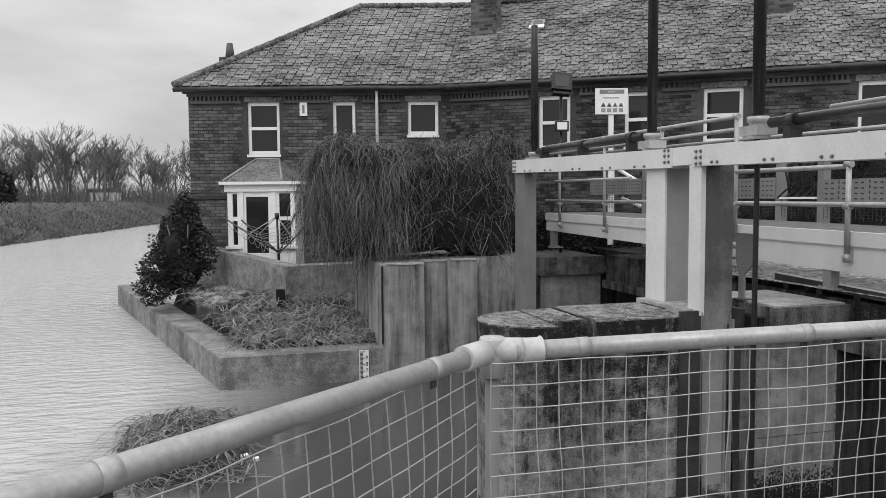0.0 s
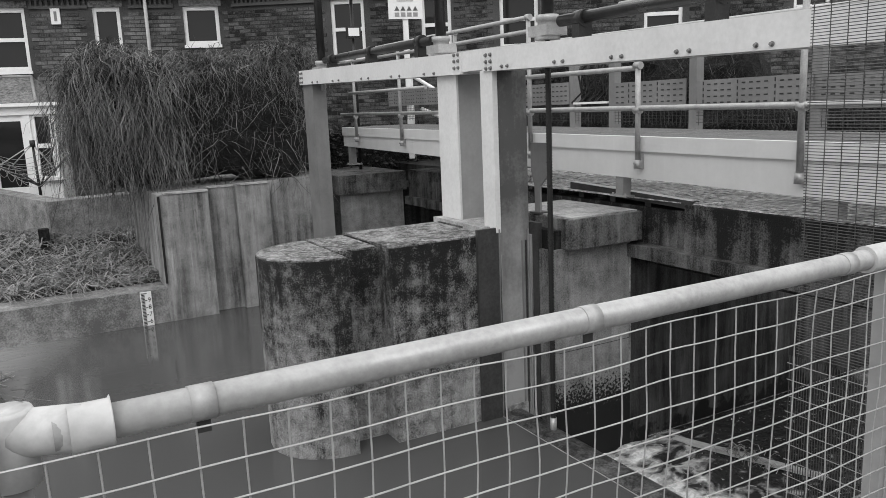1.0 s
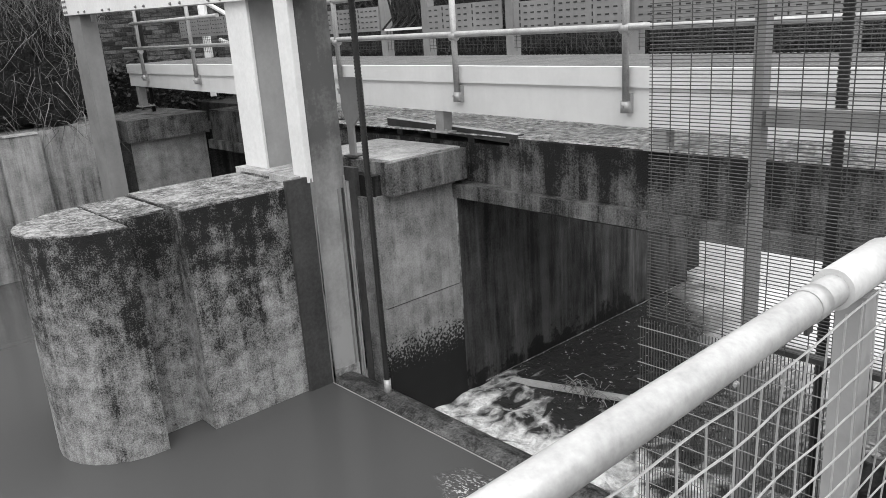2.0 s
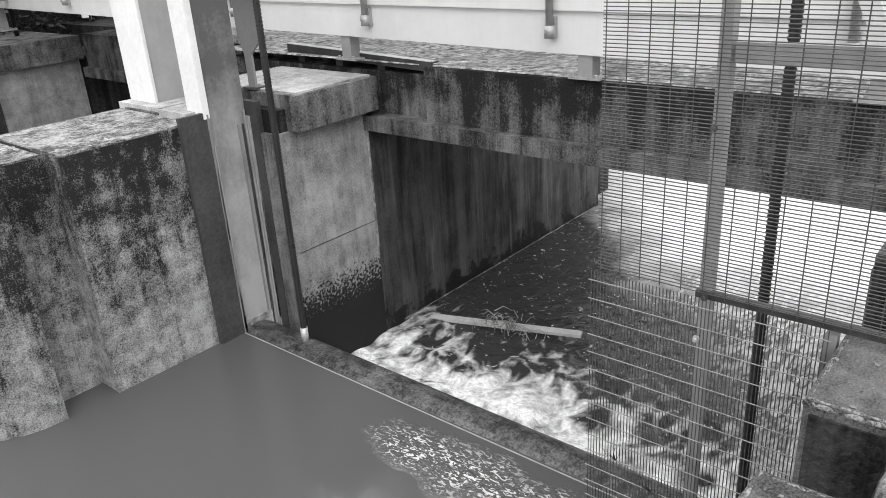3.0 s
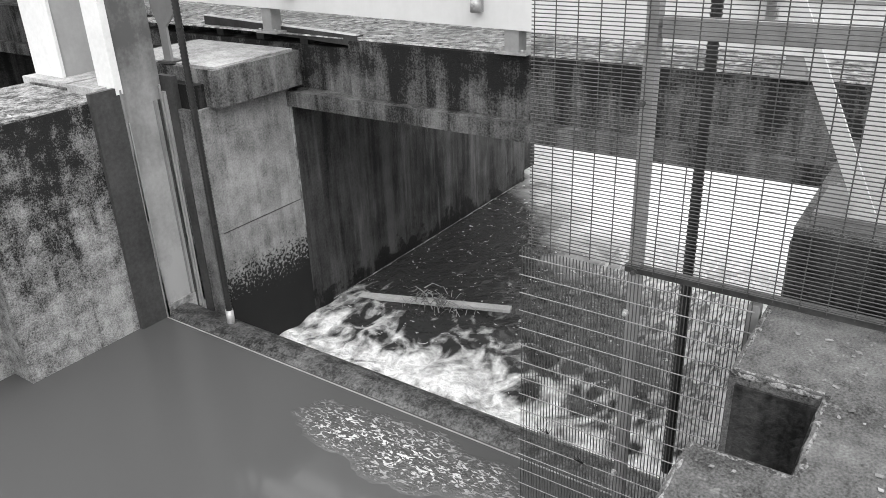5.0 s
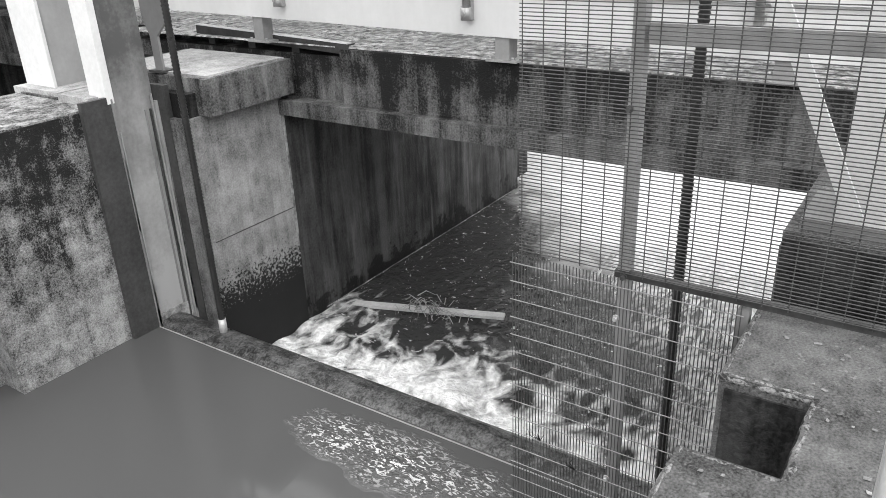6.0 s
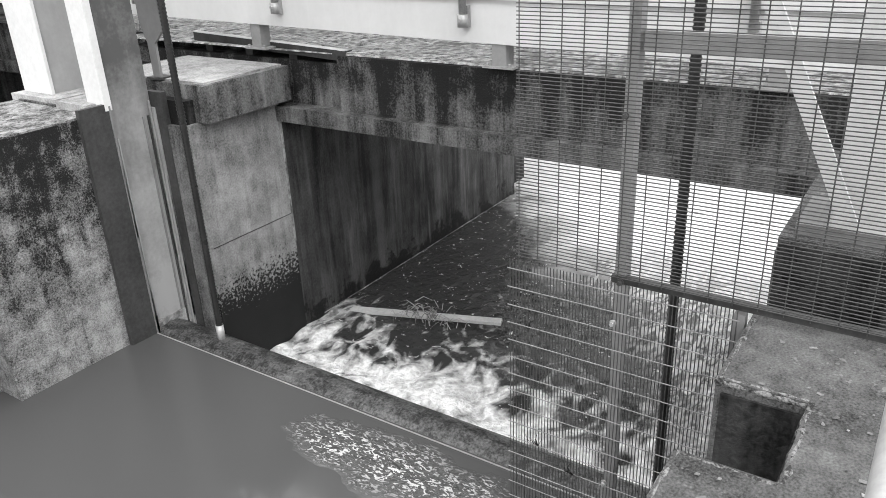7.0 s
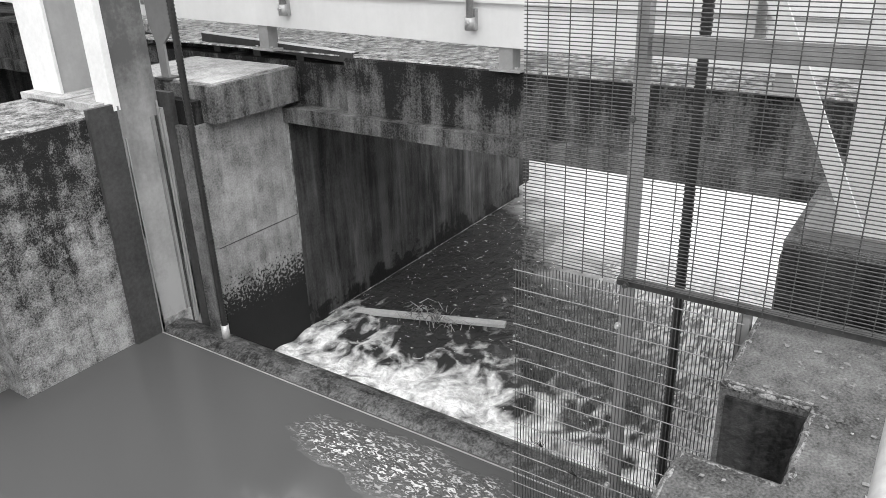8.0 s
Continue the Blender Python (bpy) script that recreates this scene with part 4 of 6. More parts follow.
house = thing("house", "old two-storey brick house with slate roof and white windows", "house")


def run(a, b):
    d = (b - a).normalized()
    return d, Vector((d.y, -d.x, 0))


dA, nA = run(P0, P1)
dB, nB = run(P1, P2)


def placed(a, d, n):
    """A pose with x along the wall, y out of it and z up, at the wall's start."""
    m = Matrix((d, n, Vector((0, 0, 1)))).transposed().to_4x4()
    m.translation = a
    return m


MA, MB = placed(P0, dA, nA), placed(P1, dB, nB)
LA, LB = (P1 - P0).length, (P2 - P1).length


def wall_with_holes(length, holes, m, depth=0.3):
    """A wall with real openings, from x 0 to length, z GROUND to EAVE: boxes round the holes (x0, x1, z0, z1)."""
    bm = bmesh.new()
    xs = sorted({0.0, length, *[h[0] for h in holes], *[h[1] for h in holes]})
    for a, b in zip(xs, xs[1:]):
        zs, z = [h for h in holes if h[0] <= a + 1e-6 and h[1] >= b - 1e-6], GROUND
        for h in sorted(zs, key=lambda q: q[2]):
            if h[2] > z:
                box(bm, a, b, -depth, 0, z, h[2], m)
            z = h[3]
        box(bm, a, b, -depth, 0, z, EAVE, m)
    bmesh.ops.remove_doubles(bm, verts=bm.verts, dist=1e-5)
    return bm


def window(m, x0, x1, z0, z1, bars=1, blind=False):
    """A white sash window in its opening: frame, sill, panes, lintel."""
    win = part("window", bbox(x0, x0 + 0.07, -0.14, -0.05, z0, z1, 0.006, m), WHITE_PAINT, house)
    for a, b, c, d in ((x1 - 0.07, x1, z0, z1), (x0 + 0.07, x1 - 0.07, z1 - 0.08, z1), (x0 + 0.07, x1 - 0.07, z0, z0 + 0.08)):
        part("frame", bbox(a, b, -0.14, -0.05, c, d, 0.005, m), WHITE_PAINT, win)
    for k in range(1, bars + 1):
        z = z0 + (z1 - z0) * k / (bars + 1)
        part("meeting_rail", bbox(x0 + 0.07, x1 - 0.07, -0.13, -0.045, z - 0.035, z + 0.035, 0.005, m), WHITE_PAINT, win)
    part("lintel", bbox(x0 - 0.06, x1 + 0.06, 0.0, 0.012, z1 + 0.003, z1 + 0.12, 0.004, m), SLATE, win, "dark segmental brick arch")
    part("pane", box(bmesh.new(), x0 + 0.06, x1 - 0.06, -0.105, -0.10, z0 + 0.07, z1 - 0.07, m), GLASS, win)
    part("sill", bbox(x0 - 0.02, x1 + 0.02, -0.1, 0.04, z0 - 0.06, z0 - 0.002, 0.008, m), WHITE_PAINT, win)


HA = [(1.335, 2.06, 2.42, 3.60), (3.27, 3.78, 2.45, 3.60), (4.97, 5.66, 2.84, 3.60)]
HB = [(2.12, 2.80, 2.45, 3.60), (3.95, 4.55, 2.45, 3.60), (5.52, 6.28, 2.50, 3.60), (8.35, 9.10, 2.45, 3.60), (11.2, 11.9, 2.45, 3.60)]
WALL_A = part("wall", wall_with_holes(LA, HA, MA), MORTAR, house, "sooty old brickwork")
WALL_B = part("wall", wall_with_holes(LB, HB, MB), MORTAR, house, "sooty old brickwork")
bm = bmesh.new()
box(bm, 0, 0.3, -6.4, -0.3, GROUND, EAVE, MA)
wall_uv(part("wall", bm, BRICK, house))
bm = box(bmesh.new(), 0, LA, -6.4, -6.1, GROUND, EAVE, MA)
box(bm, 0, LB, -6.4, -6.1, GROUND, EAVE, MB)
box(bm, LB - 0.3, LB, -6.1, -0.3, GROUND, EAVE, MB)
wall_uv(part("wall", bm, BRICK, house))
bm = bmesh.new()
box(bm, 0.3, LA, -2.0, -1.9, GROUND, EAVE, MA)
box(bm, 0.0, LB, -2.0, -1.9, GROUND, EAVE, MB)
part("inner_wall", bm, PRINT_BLACK, house)
for h, bars in zip(HA, (1, 0, 0)):
    window(MA, *h, bars)
for h in HB:
    window(MB, *h)
# corbelled eaves, gutter, string course
for m, length in ((MA, LA), (MB, LB)):
    part("corbel", bbox(-0.02, length, 0.0, 0.06, EAVE - 0.13, EAVE - 0.07, 0.004, m), BRICK, house)
    part("fascia", bbox(-0.1, length, 0.003, 0.12, EAVE - 0.068, EAVE + 0.02, 0.004, m), BRICK, house)
    bm = bmesh.new()
    pts = [m @ Vector((-0.25 + (length + 0.25) * k / 6, 0.24, EAVE + 0.0 + 0.008 * math.sin(k * 2.1))) for k in range(7)]
    tube(bm, pts, 0.055, 10)
    part("gutter", bm, BLACK_PAINT, house)
part("string_course", bbox(-0.06, 1.0, 0.0, 0.05, 1.42, 1.50, 0.01, MA), BLACK_PAINT, house)
# small brackets under the eaves
for m, spans in ((MA, ((0.05, 1.2), (2.15, 3.2), (3.95, 4.8))), (MB, ((0.1, 1.9), (3.0, 3.8), (4.7, 5.4), (6.4, 8.2), (9.2, 11.1)))):
    for a, b in spans:
        tr = part("corbel_table", bbox(a, b, 0.0, 0.05, EAVE - 0.29, EAVE - 0.23, 0.004, m), BRICK, house)
        k = int((b - a) / 0.09)
        for i in range(k):
            x = a + 0.02 + i * (b - a) / k
            part("dentil", box(bmesh.new(), x, x + 0.045, 0.002, 0.045, EAVE - 0.23, EAVE - 0.13, m), BRICK, tr)
# downpipe and vent
bm = tube(bmesh.new(), [MA @ Vector((4.28, 0.2, EAVE)), MA @ Vector((4.28, 0.1, EAVE - 0.15)), MA @ Vector((4.28, 0.07, GROUND))], 0.035, 10)
part("downpipe", bm, PLASTIC_WHITE, house, "pale downpipe")
part("vent", bbox(2.53, 2.70, 0.0, 0.05, 3.28, 3.58, 0.008, MA), PLASTIC_WHITE, house, "white wall vent")
part("vent_slot", bbox(2.59, 2.64, 0.05, 0.056, 3.34, 3.52, 0.002, MA), PRINT_GREY, house)

# bay window with sloping slate roof
bay = thing("bay_window", "white painted bay with glazed door and slate roof", "bay window")


def bay_pt(x, y, z):
    return MA @ Vector((x, y, z))


bx0, bx1, by = 1.10, 2.56, 0.95
# front wall of the bay with a glazed door between two side lights
holes = [(bx0 + 0.11, bx0 + 0.21, 1.03, 1.52), (bx0 + 0.11, bx0 + 0.21, 0.42, 0.94), (bx0 + 0.40, bx0 + 0.88, 0.16, 1.46), (bx0 + 1.12, bx0 + 1.36, 1.03, 1.53), (bx0 + 1.12, bx0 + 1.36, 0.42, 0.95)]
bm = bmesh.new()
xs = sorted({bx0, bx1, *[h[0] for h in holes], *[h[1] for h in holes]})
for a, b in zip(xs, xs[1:]):
    z = -0.6
    for h in sorted((h for h in holes if h[0] <= a + 1e-6 and h[1] >= b - 1e-6), key=lambda q: q[2]):
        box(bm, a, b, by - 0.1, by, z, h[2], MA)
        z = h[3]
    box(bm, a, b, by - 0.1, by, z, 1.57, MA)
box(bm, bx0, bx0 + 0.1, 0, by - 0.1, -0.6, 1.57, MA)
box(bm, bx1 - 0.1, bx1, 0, by - 0.1, -0.6, 1.57, MA)
bmesh.ops.remove_doubles(bm, verts=bm.verts, dist=1e-5)
part("front", bm, WHITE_PAINT, bay)
part("entablature", bbox(bx0 - 0.05, bx1 + 0.05, 0.0, by + 0.05, 1.572, 1.72, 0.01, MA), WHITE_PAINT, bay)
part("cornice", bbox(bx0 - 0.14, bx1 + 0.14, 0.0, by + 0.14, 1.722, 1.785, 0.015, MA), WHITE_PAINT, bay)
for x in (bx0 + 0.30, bx0 + 1.0):
    part("pilaster", bbox(x - 0.05, x + 0.05, by, by + 0.03, -0.3, 1.57, 0.006, MA), WHITE_PAINT, bay)
for a, b, c, d in holes:
    part("pane", box(bmesh.new(), a, b, by - 0.06, by - 0.05, c, d, MA), GLASS, bay)
for a, b in ((bx0 - 0.04, bx0 + 0.30), (bx0 + 1.0, bx1 + 0.06)):
    part("sill", bbox(a, b, by - 0.02, by + 0.08, 0.34, 0.40, 0.01, MA), WHITE_PAINT, bay)
door_rail = part("door_rail", bbox(bx0 + 0.40, bx0 + 0.88, by - 0.045, by - 0.01, 0.16, 0.24, 0.005, MA), WHITE_PAINT, bay)
bm = bmesh.new()
lowr = [bay_pt(bx0 - 0.12, -0.0, 1.79), bay_pt(bx0 - 0.04, by + 0.14, 1.79), bay_pt(bx1 - 0.24, by + 0.14, 1.79), bay_pt(bx1 + 0.12, 0.0, 1.79)]
topr = [bay_pt(bx0 + 0.38, 0.0, 2.30), bay_pt(bx0 + 0.42, 0.03, 2.30), bay_pt(bx1 - 0.52, 0.03, 2.30), bay_pt(bx1 - 0.5, 0.0, 2.30)]
lo = [bm.verts.new(p) for p in lowr]
hi = [bm.verts.new(p) for p in topr]
for i in range(3):
    bm.faces.new((lo[i], lo[i + 1], hi[i + 1], hi[i]))
bm.faces.new(lo[::-1])
bm.faces.new(hi)
part("roof", bm, SLATE, bay)
for a, b in ((lowr[1], topr[1]), (lowr[2], topr[2]), (topr[1], topr[2])):
    part("hip_flashing", tube(bmesh.new(), [a + Vector((0, 0, 0.015)), b + Vector((0, 0, 0.015))], 0.03, 6), LEAD, bay)

# main roof: hip at the river end, mitred where the ranges meet
OV = 0.22
hipA = MA @ Vector((3.6, -3.2, RIDGE))
mid_out = (nA + nB).normalized()
eA0 = MA @ Vector((-0.25, OV, EAVE + 0.06))
eA1 = P1 + mid_out * (OV / mid_out.dot(nA)) + Vector((0, 0, EAVE + 0.06))
rid1 = P1 - mid_out * (3.2 / mid_out.dot(nA)) + Vector((0, 0, RIDGE))
eB1 = MB @ Vector((LB + 0.2, OV, EAVE + 0.06))
ridB = MB @ Vector((LB + 0.2, -3.2, RIDGE))
bA0 = MA @ Vector((-0.25, -6.6, EAVE + 0.06))
bA1 = P1 - mid_out * (6.6 / mid_out.dot(nA)) + Vector((0, 0, EAVE + 0.06))
bB1 = MB @ Vector((LB + 0.2, -6.6, EAVE + 0.06))
bm = bmesh.new()
for q in ((eA0, eA1, rid1, hipA), (eA1, eB1, ridB, rid1), (bA0, eA0, hipA), (bA1, bA0, hipA, rid1), (bB1, bA1, rid1, ridB)):
    bm.faces.new([bm.verts.new(p) for p in q])
roof = part("roof", bm, SLATE, house)
bm = bmesh.new()
for a, b in ((eA0, hipA), (hipA, rid1), (rid1, ridB)):
    n = int((b - a).length / 0.33)
    for i in range(n):
        p, q = a.lerp(b, i / n), a.lerp(b, (i + 1.08) / n)
        tube(bm, [p + Vector((0, 0, 0.04)), q + Vector((0, 0, 0.055))], 0.085, 8)
part("ridge_tiles", bm, SLATE, house)
# chimneys and rooflight
def chimney(m, x, y, w, d, z0, z1, pots, flash=0.2, pot=(0.13, 0.1, 0.5)):
    ch = part("chimney", bbox(x - w / 2, x + w / 2, y - d / 2, y + d / 2, z0, z1, 0.01, m), BRICK, house)
    wall_uv(ch)
    part("flashing", bbox(x - w / 2 - 0.06, x + w / 2 + 0.06, y - 0.02, y + d / 2 + 0.12, z0 + flash, z0 + flash + 0.22, 0.02, m), LEAD, ch)
    for k in range(pots):
        p = m @ Vector((x + (k - (pots - 1) / 2) * 0.35, y, z1))
        part("pot", tube(bmesh.new(), [p, p + Vector((0, 0, pot[2]))], [pot[0], pot[1]], 12), BRICK, ch)


chimney(MB, 0.42, -2.0, 0.62, 0.6, 4.9, 7.4, 2)
chimney(MB, 7.03, -2.0, 0.62, 0.6, 4.9, 7.4, 2)
chimney(MA, -0.30, -4.6, 0.50, 0.45, GROUND, 5.42, 1, flash=4.6, pot=(0.14, 0.085, 0.42))


def slates(quad, seed, as_parts):
    """Lap slates over a roof slope given by eave start, eave end, ridge end, ridge start."""
    e0, e1, r1, r0 = quad
    r = random.Random(seed)
    along = (e1 - e0).normalized()
    nrm = along.cross(r0 - e0).normalized()
    up = nrm.cross(along)
    if up.z < 0:
        up, nrm = -up, -nrm
    if nrm.z < 0:
        nrm = -nrm
    height = (r0 - e0).dot(up)
    left, right = (r0 - e0).dot(along), (r1 - e0).dot(along)
    length = (e1 - e0).length
    verts, faces, spots = [], [], []
    w, h = 0.20, 0.135
    for row in range(int(height / h)):
        t = (row * h) / height
        a, b = left * t, length + (right - length) * t
        s = a - (w * 0.5 if row % 2 else 0)
        while s < b - 0.03:
            s0, s1 = max(a, s), min(b, s + w - r.uniform(0.006, 0.035))
            if s1 - s0 > 0.05:
                p = e0 + along * s0 + up * (row * h + r.uniform(-0.022, 0.022)) + nrm * (0.024 + r.uniform(0, 0.02))
                spots.append((p, s1 - s0, r.uniform(-0.9, 0.9)))
            s += w
    for p, sw, tilt in spots:
        k = len(verts)
        lift = nrm * (0.012 + 0.004 * tilt)
        hh = h * 1.3
        q = [p, p + along * sw, p + along * sw + up * hh - lift, p + up * hh - lift]
        verts += [tuple(v) for v in q] + [tuple(v - nrm * 0.012) for v in q]
        faces += [(k, k + 1, k + 2, k + 3), (k, k + 4, k + 5, k + 1), (k + 1, k + 5, k + 6, k + 2), (k + 3, k + 7, k + 4, k)]
    if as_parts:
        basis = Matrix((along, up, nrm)).transposed().to_4x4()
        me = bpy.data.meshes.new("slate")
        me.from_pydata([(0, 0, 0), (1, 0, 0), (1, h * 1.3, -0.012), (0, h * 1.3, -0.012), (0, 0, -0.012), (1, 0, -0.012)], [], [(0, 1, 2, 3), (0, 4, 5, 1), (1, 5, 2), (3, 4, 0)])
        me.materials.append(SLATE)
        for p, sw, tilt in spots[:300]:
            shared("slate", me, Matrix.Translation(p) @ basis @ Matrix.Diagonal((sw, 1, 1, 1)), roof)
        verts, faces = [], faces[: 4 * max(0, len(spots) - 300)]
        for p, sw, tilt in spots[300:]:
            hh = h * 1.3
            lift = nrm * 0.012
            q = [p, p + along * sw, p + along * sw + up * hh - lift, p + up * hh - lift]
            verts += [tuple(v) for v in q] + [tuple(v - nrm * 0.012) for v in q]
    if verts:
        tagged(part("slate_field", (verts, faces), SLATE, roof), kind="stuff")


slates((eA0, eA1, rid1, hipA), 1, True)
slates((eA1, eB1, ridB, rid1), 2, False)
RL = MB @ Matrix.Translation((1.72, -1.95, 5.56)) @ Matrix.Rotation(-radians(36.5), 4, "X")
rl = part("rooflight", bbox(-0.16, 0.16, -0.22, 0.22, -0.03, 0.05, 0.01, RL), LEAD, house, "small pale-framed rooflight")
part("lower_frame", bbox(-0.18, 0.18, 0.10, 0.24, 0.02, 0.062, 0.008, RL), WHITE_PAINT, rl)
part("pane", bbox(-0.11, 0.11, -0.16, 0.16, 0.051, 0.056, 0.002, RL), GLASS, rl)


# ---- plants ----
def ribbons(paths, width, seed):
    """Many thin three-sided stems as one mesh: each path is a list of points."""
    r = random.Random(seed)
    verts, faces = [], []
    for pts in paths:
        base = len(verts)
        w = width * r.uniform(0.6, 1.4)
        ang = r.uniform(0, 6.28)
        n = len(pts)
        for i, p in enumerate(pts):
            k = w * (1 - 0.75 * i / (n - 1))
            for j in range(3):
                a = ang + 2.094 * j
                verts.append((p[0] + k * math.cos(a), p[1] + k * math.sin(a), p[2] + 0.3 * k * math.sin(a * 2 + 1)))
        for i in range(n - 1):
            for j in range(3):
                a, b = base + 3 * i + j, base + 3 * i + (j + 1) % 3
                faces.append((a, b, b + 3, a + 3))
    return verts, faces


HEDGE_A, HEDGE_B = Vector((1.75, 13.75, 0)), Vector((4.95, 12.65, 0))
hedge = thing("hanging_shrub", "bare tangled shrub with twigs drooping over wing wall", "shrub")
hd = (HEDGE_B - HEDGE_A)
hl = hd.length
hd.normalize()
hn = Vector((hd.y, -hd.x, 0))


def hedge_core():
    verts, faces = [], []
    nu, nv = 40, 24
    for i in range(nu + 1):
        u = i / nu
        for j in range(nv):
            a = 2 * math.pi * j / nv
            c, s = math.cos(a), math.sin(a)
            ry = 0.68 * abs(c) ** 0.6 * (1 if c > 0 else -1)
            rz = 0.95 * abs(s) ** 0.6 * (1 if s > 0 else -1)
            end = min(1, 3.2 * math.sqrt(max(0.0, min(u, 1 - u)))) * 0.9 + 0.02
            p = HEDGE_A + hd * (u * hl) + hn * ry * end + Vector((0, 0, 1.32 + rz * (0.4 + 0.6 * end)))
            k = 0.16 * noise.noise(p * 1.4) + 0.08 * noise.noise(p * 4)
            verts.append(tuple(p + (hn * c + Vector((0, 0, s))) * k))
    for i in range(nu):
        for j in range(nv):
            faces.append((i * nv + j, i * nv + (j + 1) % nv, (i + 1) * nv + (j + 1) % nv, (i + 1) * nv + j))
    return verts, faces


# solid dark body painted as the shade behind the twigs
part("dense_core", hedge_core(), TWIG_CORE, hedge, "dark body for the shade between the twigs")
paths = []
for k in range(7500):
    u = rnd.random()
    left_mass = u < 0.45
    base = HEDGE_A + hd * (u * hl)
    crest = 2.26 + 0.25 * noise.noise((u * 4, 0, 0)) + (0.10 if left_mass else 0.0) - 0.2 * max(0, 0.12 - u) * 8
    off = rnd.uniform(-0.75, 0.55)
    top = crest - 0.35 * max(0, off) - (rnd.random() ** 2 * 1.2 if left_mass else rnd.random() ** 2 * 0.45)
    p = base + hn * (off + (0.25 if left_mass else 0)) + Vector((0, 0, top))
    # a twig leaves the crown upwards, arches over and hangs down
    a = rnd.gauss(0, 0.9)
    way = (hn * math.cos(a) + hd * math.sin(a)) * rnd.uniform(0.10, 0.55) * (1.2 if left_mass else 0.8)
    rise = rnd.uniform(0.02, 0.26)
    drop = rnd.uniform(0.25, 1.15) * (1.4 if left_mass else 0.55)
    ph = rnd.uniform(0, 20)
    pts = []
    n = 9
    for i in range(n + 1):
        t = i / n
        q = p + way * (1.35 * t - 0.45 * t * t) + Vector((0, 0, rise * 4 * t * (1 - t) - drop * t ** 1.8))
        wob = 0.4 * t
        q += hd * (wob * noise.noise((ph, t * 2.6, 0))) + hn * (wob * noise.noise((ph, t * 2.6, 7))) + Vector((0, 0, 0.3 * wob * noise.noise((ph, t * 5, 3))))
        q.z = max(q.z, -0.75)
        pts.append(tuple(q))
    paths.append(pts)
# stray stems crossing the shaded face
for k in range(600):
    u = rnd.random()
    p = HEDGE_A + hd * (u * hl) + hn * rnd.uniform(0.45, 0.85) + Vector((0, 0, rnd.uniform(0.4, 2.2)))
    d = (hd * rnd.gauss(0, 1) + hn * rnd.uniform(0, 0.3) + Vector((0, 0, rnd.gauss(-0.4, 0.7)))).normalized()
    ln = rnd.uniform(0.2, 0.7)
    ph = rnd.uniform(0, 20)
    paths.append([tuple(p + d * (ln * t) + hd * (0.08 * noise.noise((ph, t * 2, 0))) + Vector((0, 0, 0.08 * noise.noise((ph, t * 2, 5)) - 0.12 * t * t))) for t in (0, 0.2, 0.4, 0.6, 0.8, 1.0)])
tagged(part("branch_tangle", ribbons(paths, 0.0065, 3), TWIG, hedge), kind="stuff")


def tangle(n, centre, size, zf, width, length, seed, lift=0.1):
    r = random.Random(seed)
    out = []
    for _ in range(n):
        x, y = centre[0] + r.uniform(-1, 1) * size[0], centre[1] + r.uniform(-1, 1) * size[1]
        a = r.uniform(0, 6.28)
        ln = length * r.uniform(0.4, 1.3)
        h = r.uniform(0.0, lift)
        pts = []
        for i in range(5):
            t = i / 4
            px, py = x + math.cos(a + t * 0.6) * ln * t, y + math.sin(a + t * 0.6) * ln * t
            z = zf(px, py)
            pts.append((px, py, z + 0.01 + h * math.sin(math.pi * (0.15 + 0.85 * t))))
        out.append(pts)
    return ribbons(out, width, seed)


def on_plot(n, zf, width, length, seed, lift):
    r = random.Random(seed)
    out = []
    while len(out) < n:
        y = 12.5 + 6 * r.random() ** 1.3
        xl = 0.45 - 0.272 * (y - 12.45)
        x = r.uniform(xl, 3.0)
        a, ln, h = r.uniform(0, 6.28), length * r.uniform(0.3, 1.3), r.uniform(0, lift)
        pts = []
        for i in range(5):
            t = i / 4
            px, py = x + math.cos(a + t * 0.7) * ln * t, y + math.sin(a + t * 0.7) * ln * t
            pts.append((px, py, zf(px, py) + 0.01 + h * math.sin(math.pi * (0.1 + 0.85 * t))))
        out.append(pts)
    return ribbons(out, width, seed)


tagged(part("dead_stalks", on_plot(4600, plot_z, 0.011, 0.5, 5, 0.16), STRAW), "pale dead stalks strewn over the quay plot", "dead plants", kind="stuff")


def mud_z(x, y):
    d = math.hypot((x + 0.35) / 0.95, (y - 9.3) / 1.7)
    return -1.62 + 0.45 * max(0, 1 - d * d) + 0.08 * noise.noise((x * 2.5, y * 2.5, 0))


verts, faces = [], []
n = 40
for j in range(n + 1):
    for i in range(n + 1):
        x, y = -1.6 + 2.6 * i / n, 7.3 + 4.4 * j / n
        verts.append((x, y, mud_z(x, y)))
for j in range(n):
    for i in range(n):
        a = j * (n + 1) + i
        faces.append((a, a + 1, a + n + 2, a + n + 1))
tagged(part("mud_bank", (verts, faces), SOIL), "mud bank with drift litter just above the water", "mud bank", kind="structure")
tagged(part("drift_reeds", tangle(1100, (-0.35, 9.3), (0.7, 1.3), lambda x, y: max(-1.42, mud_z(x, y)), 0.008, 0.4, 11, 0.15), STRAW), "drifted dead reeds caught on the mud", "reeds", kind="stuff")


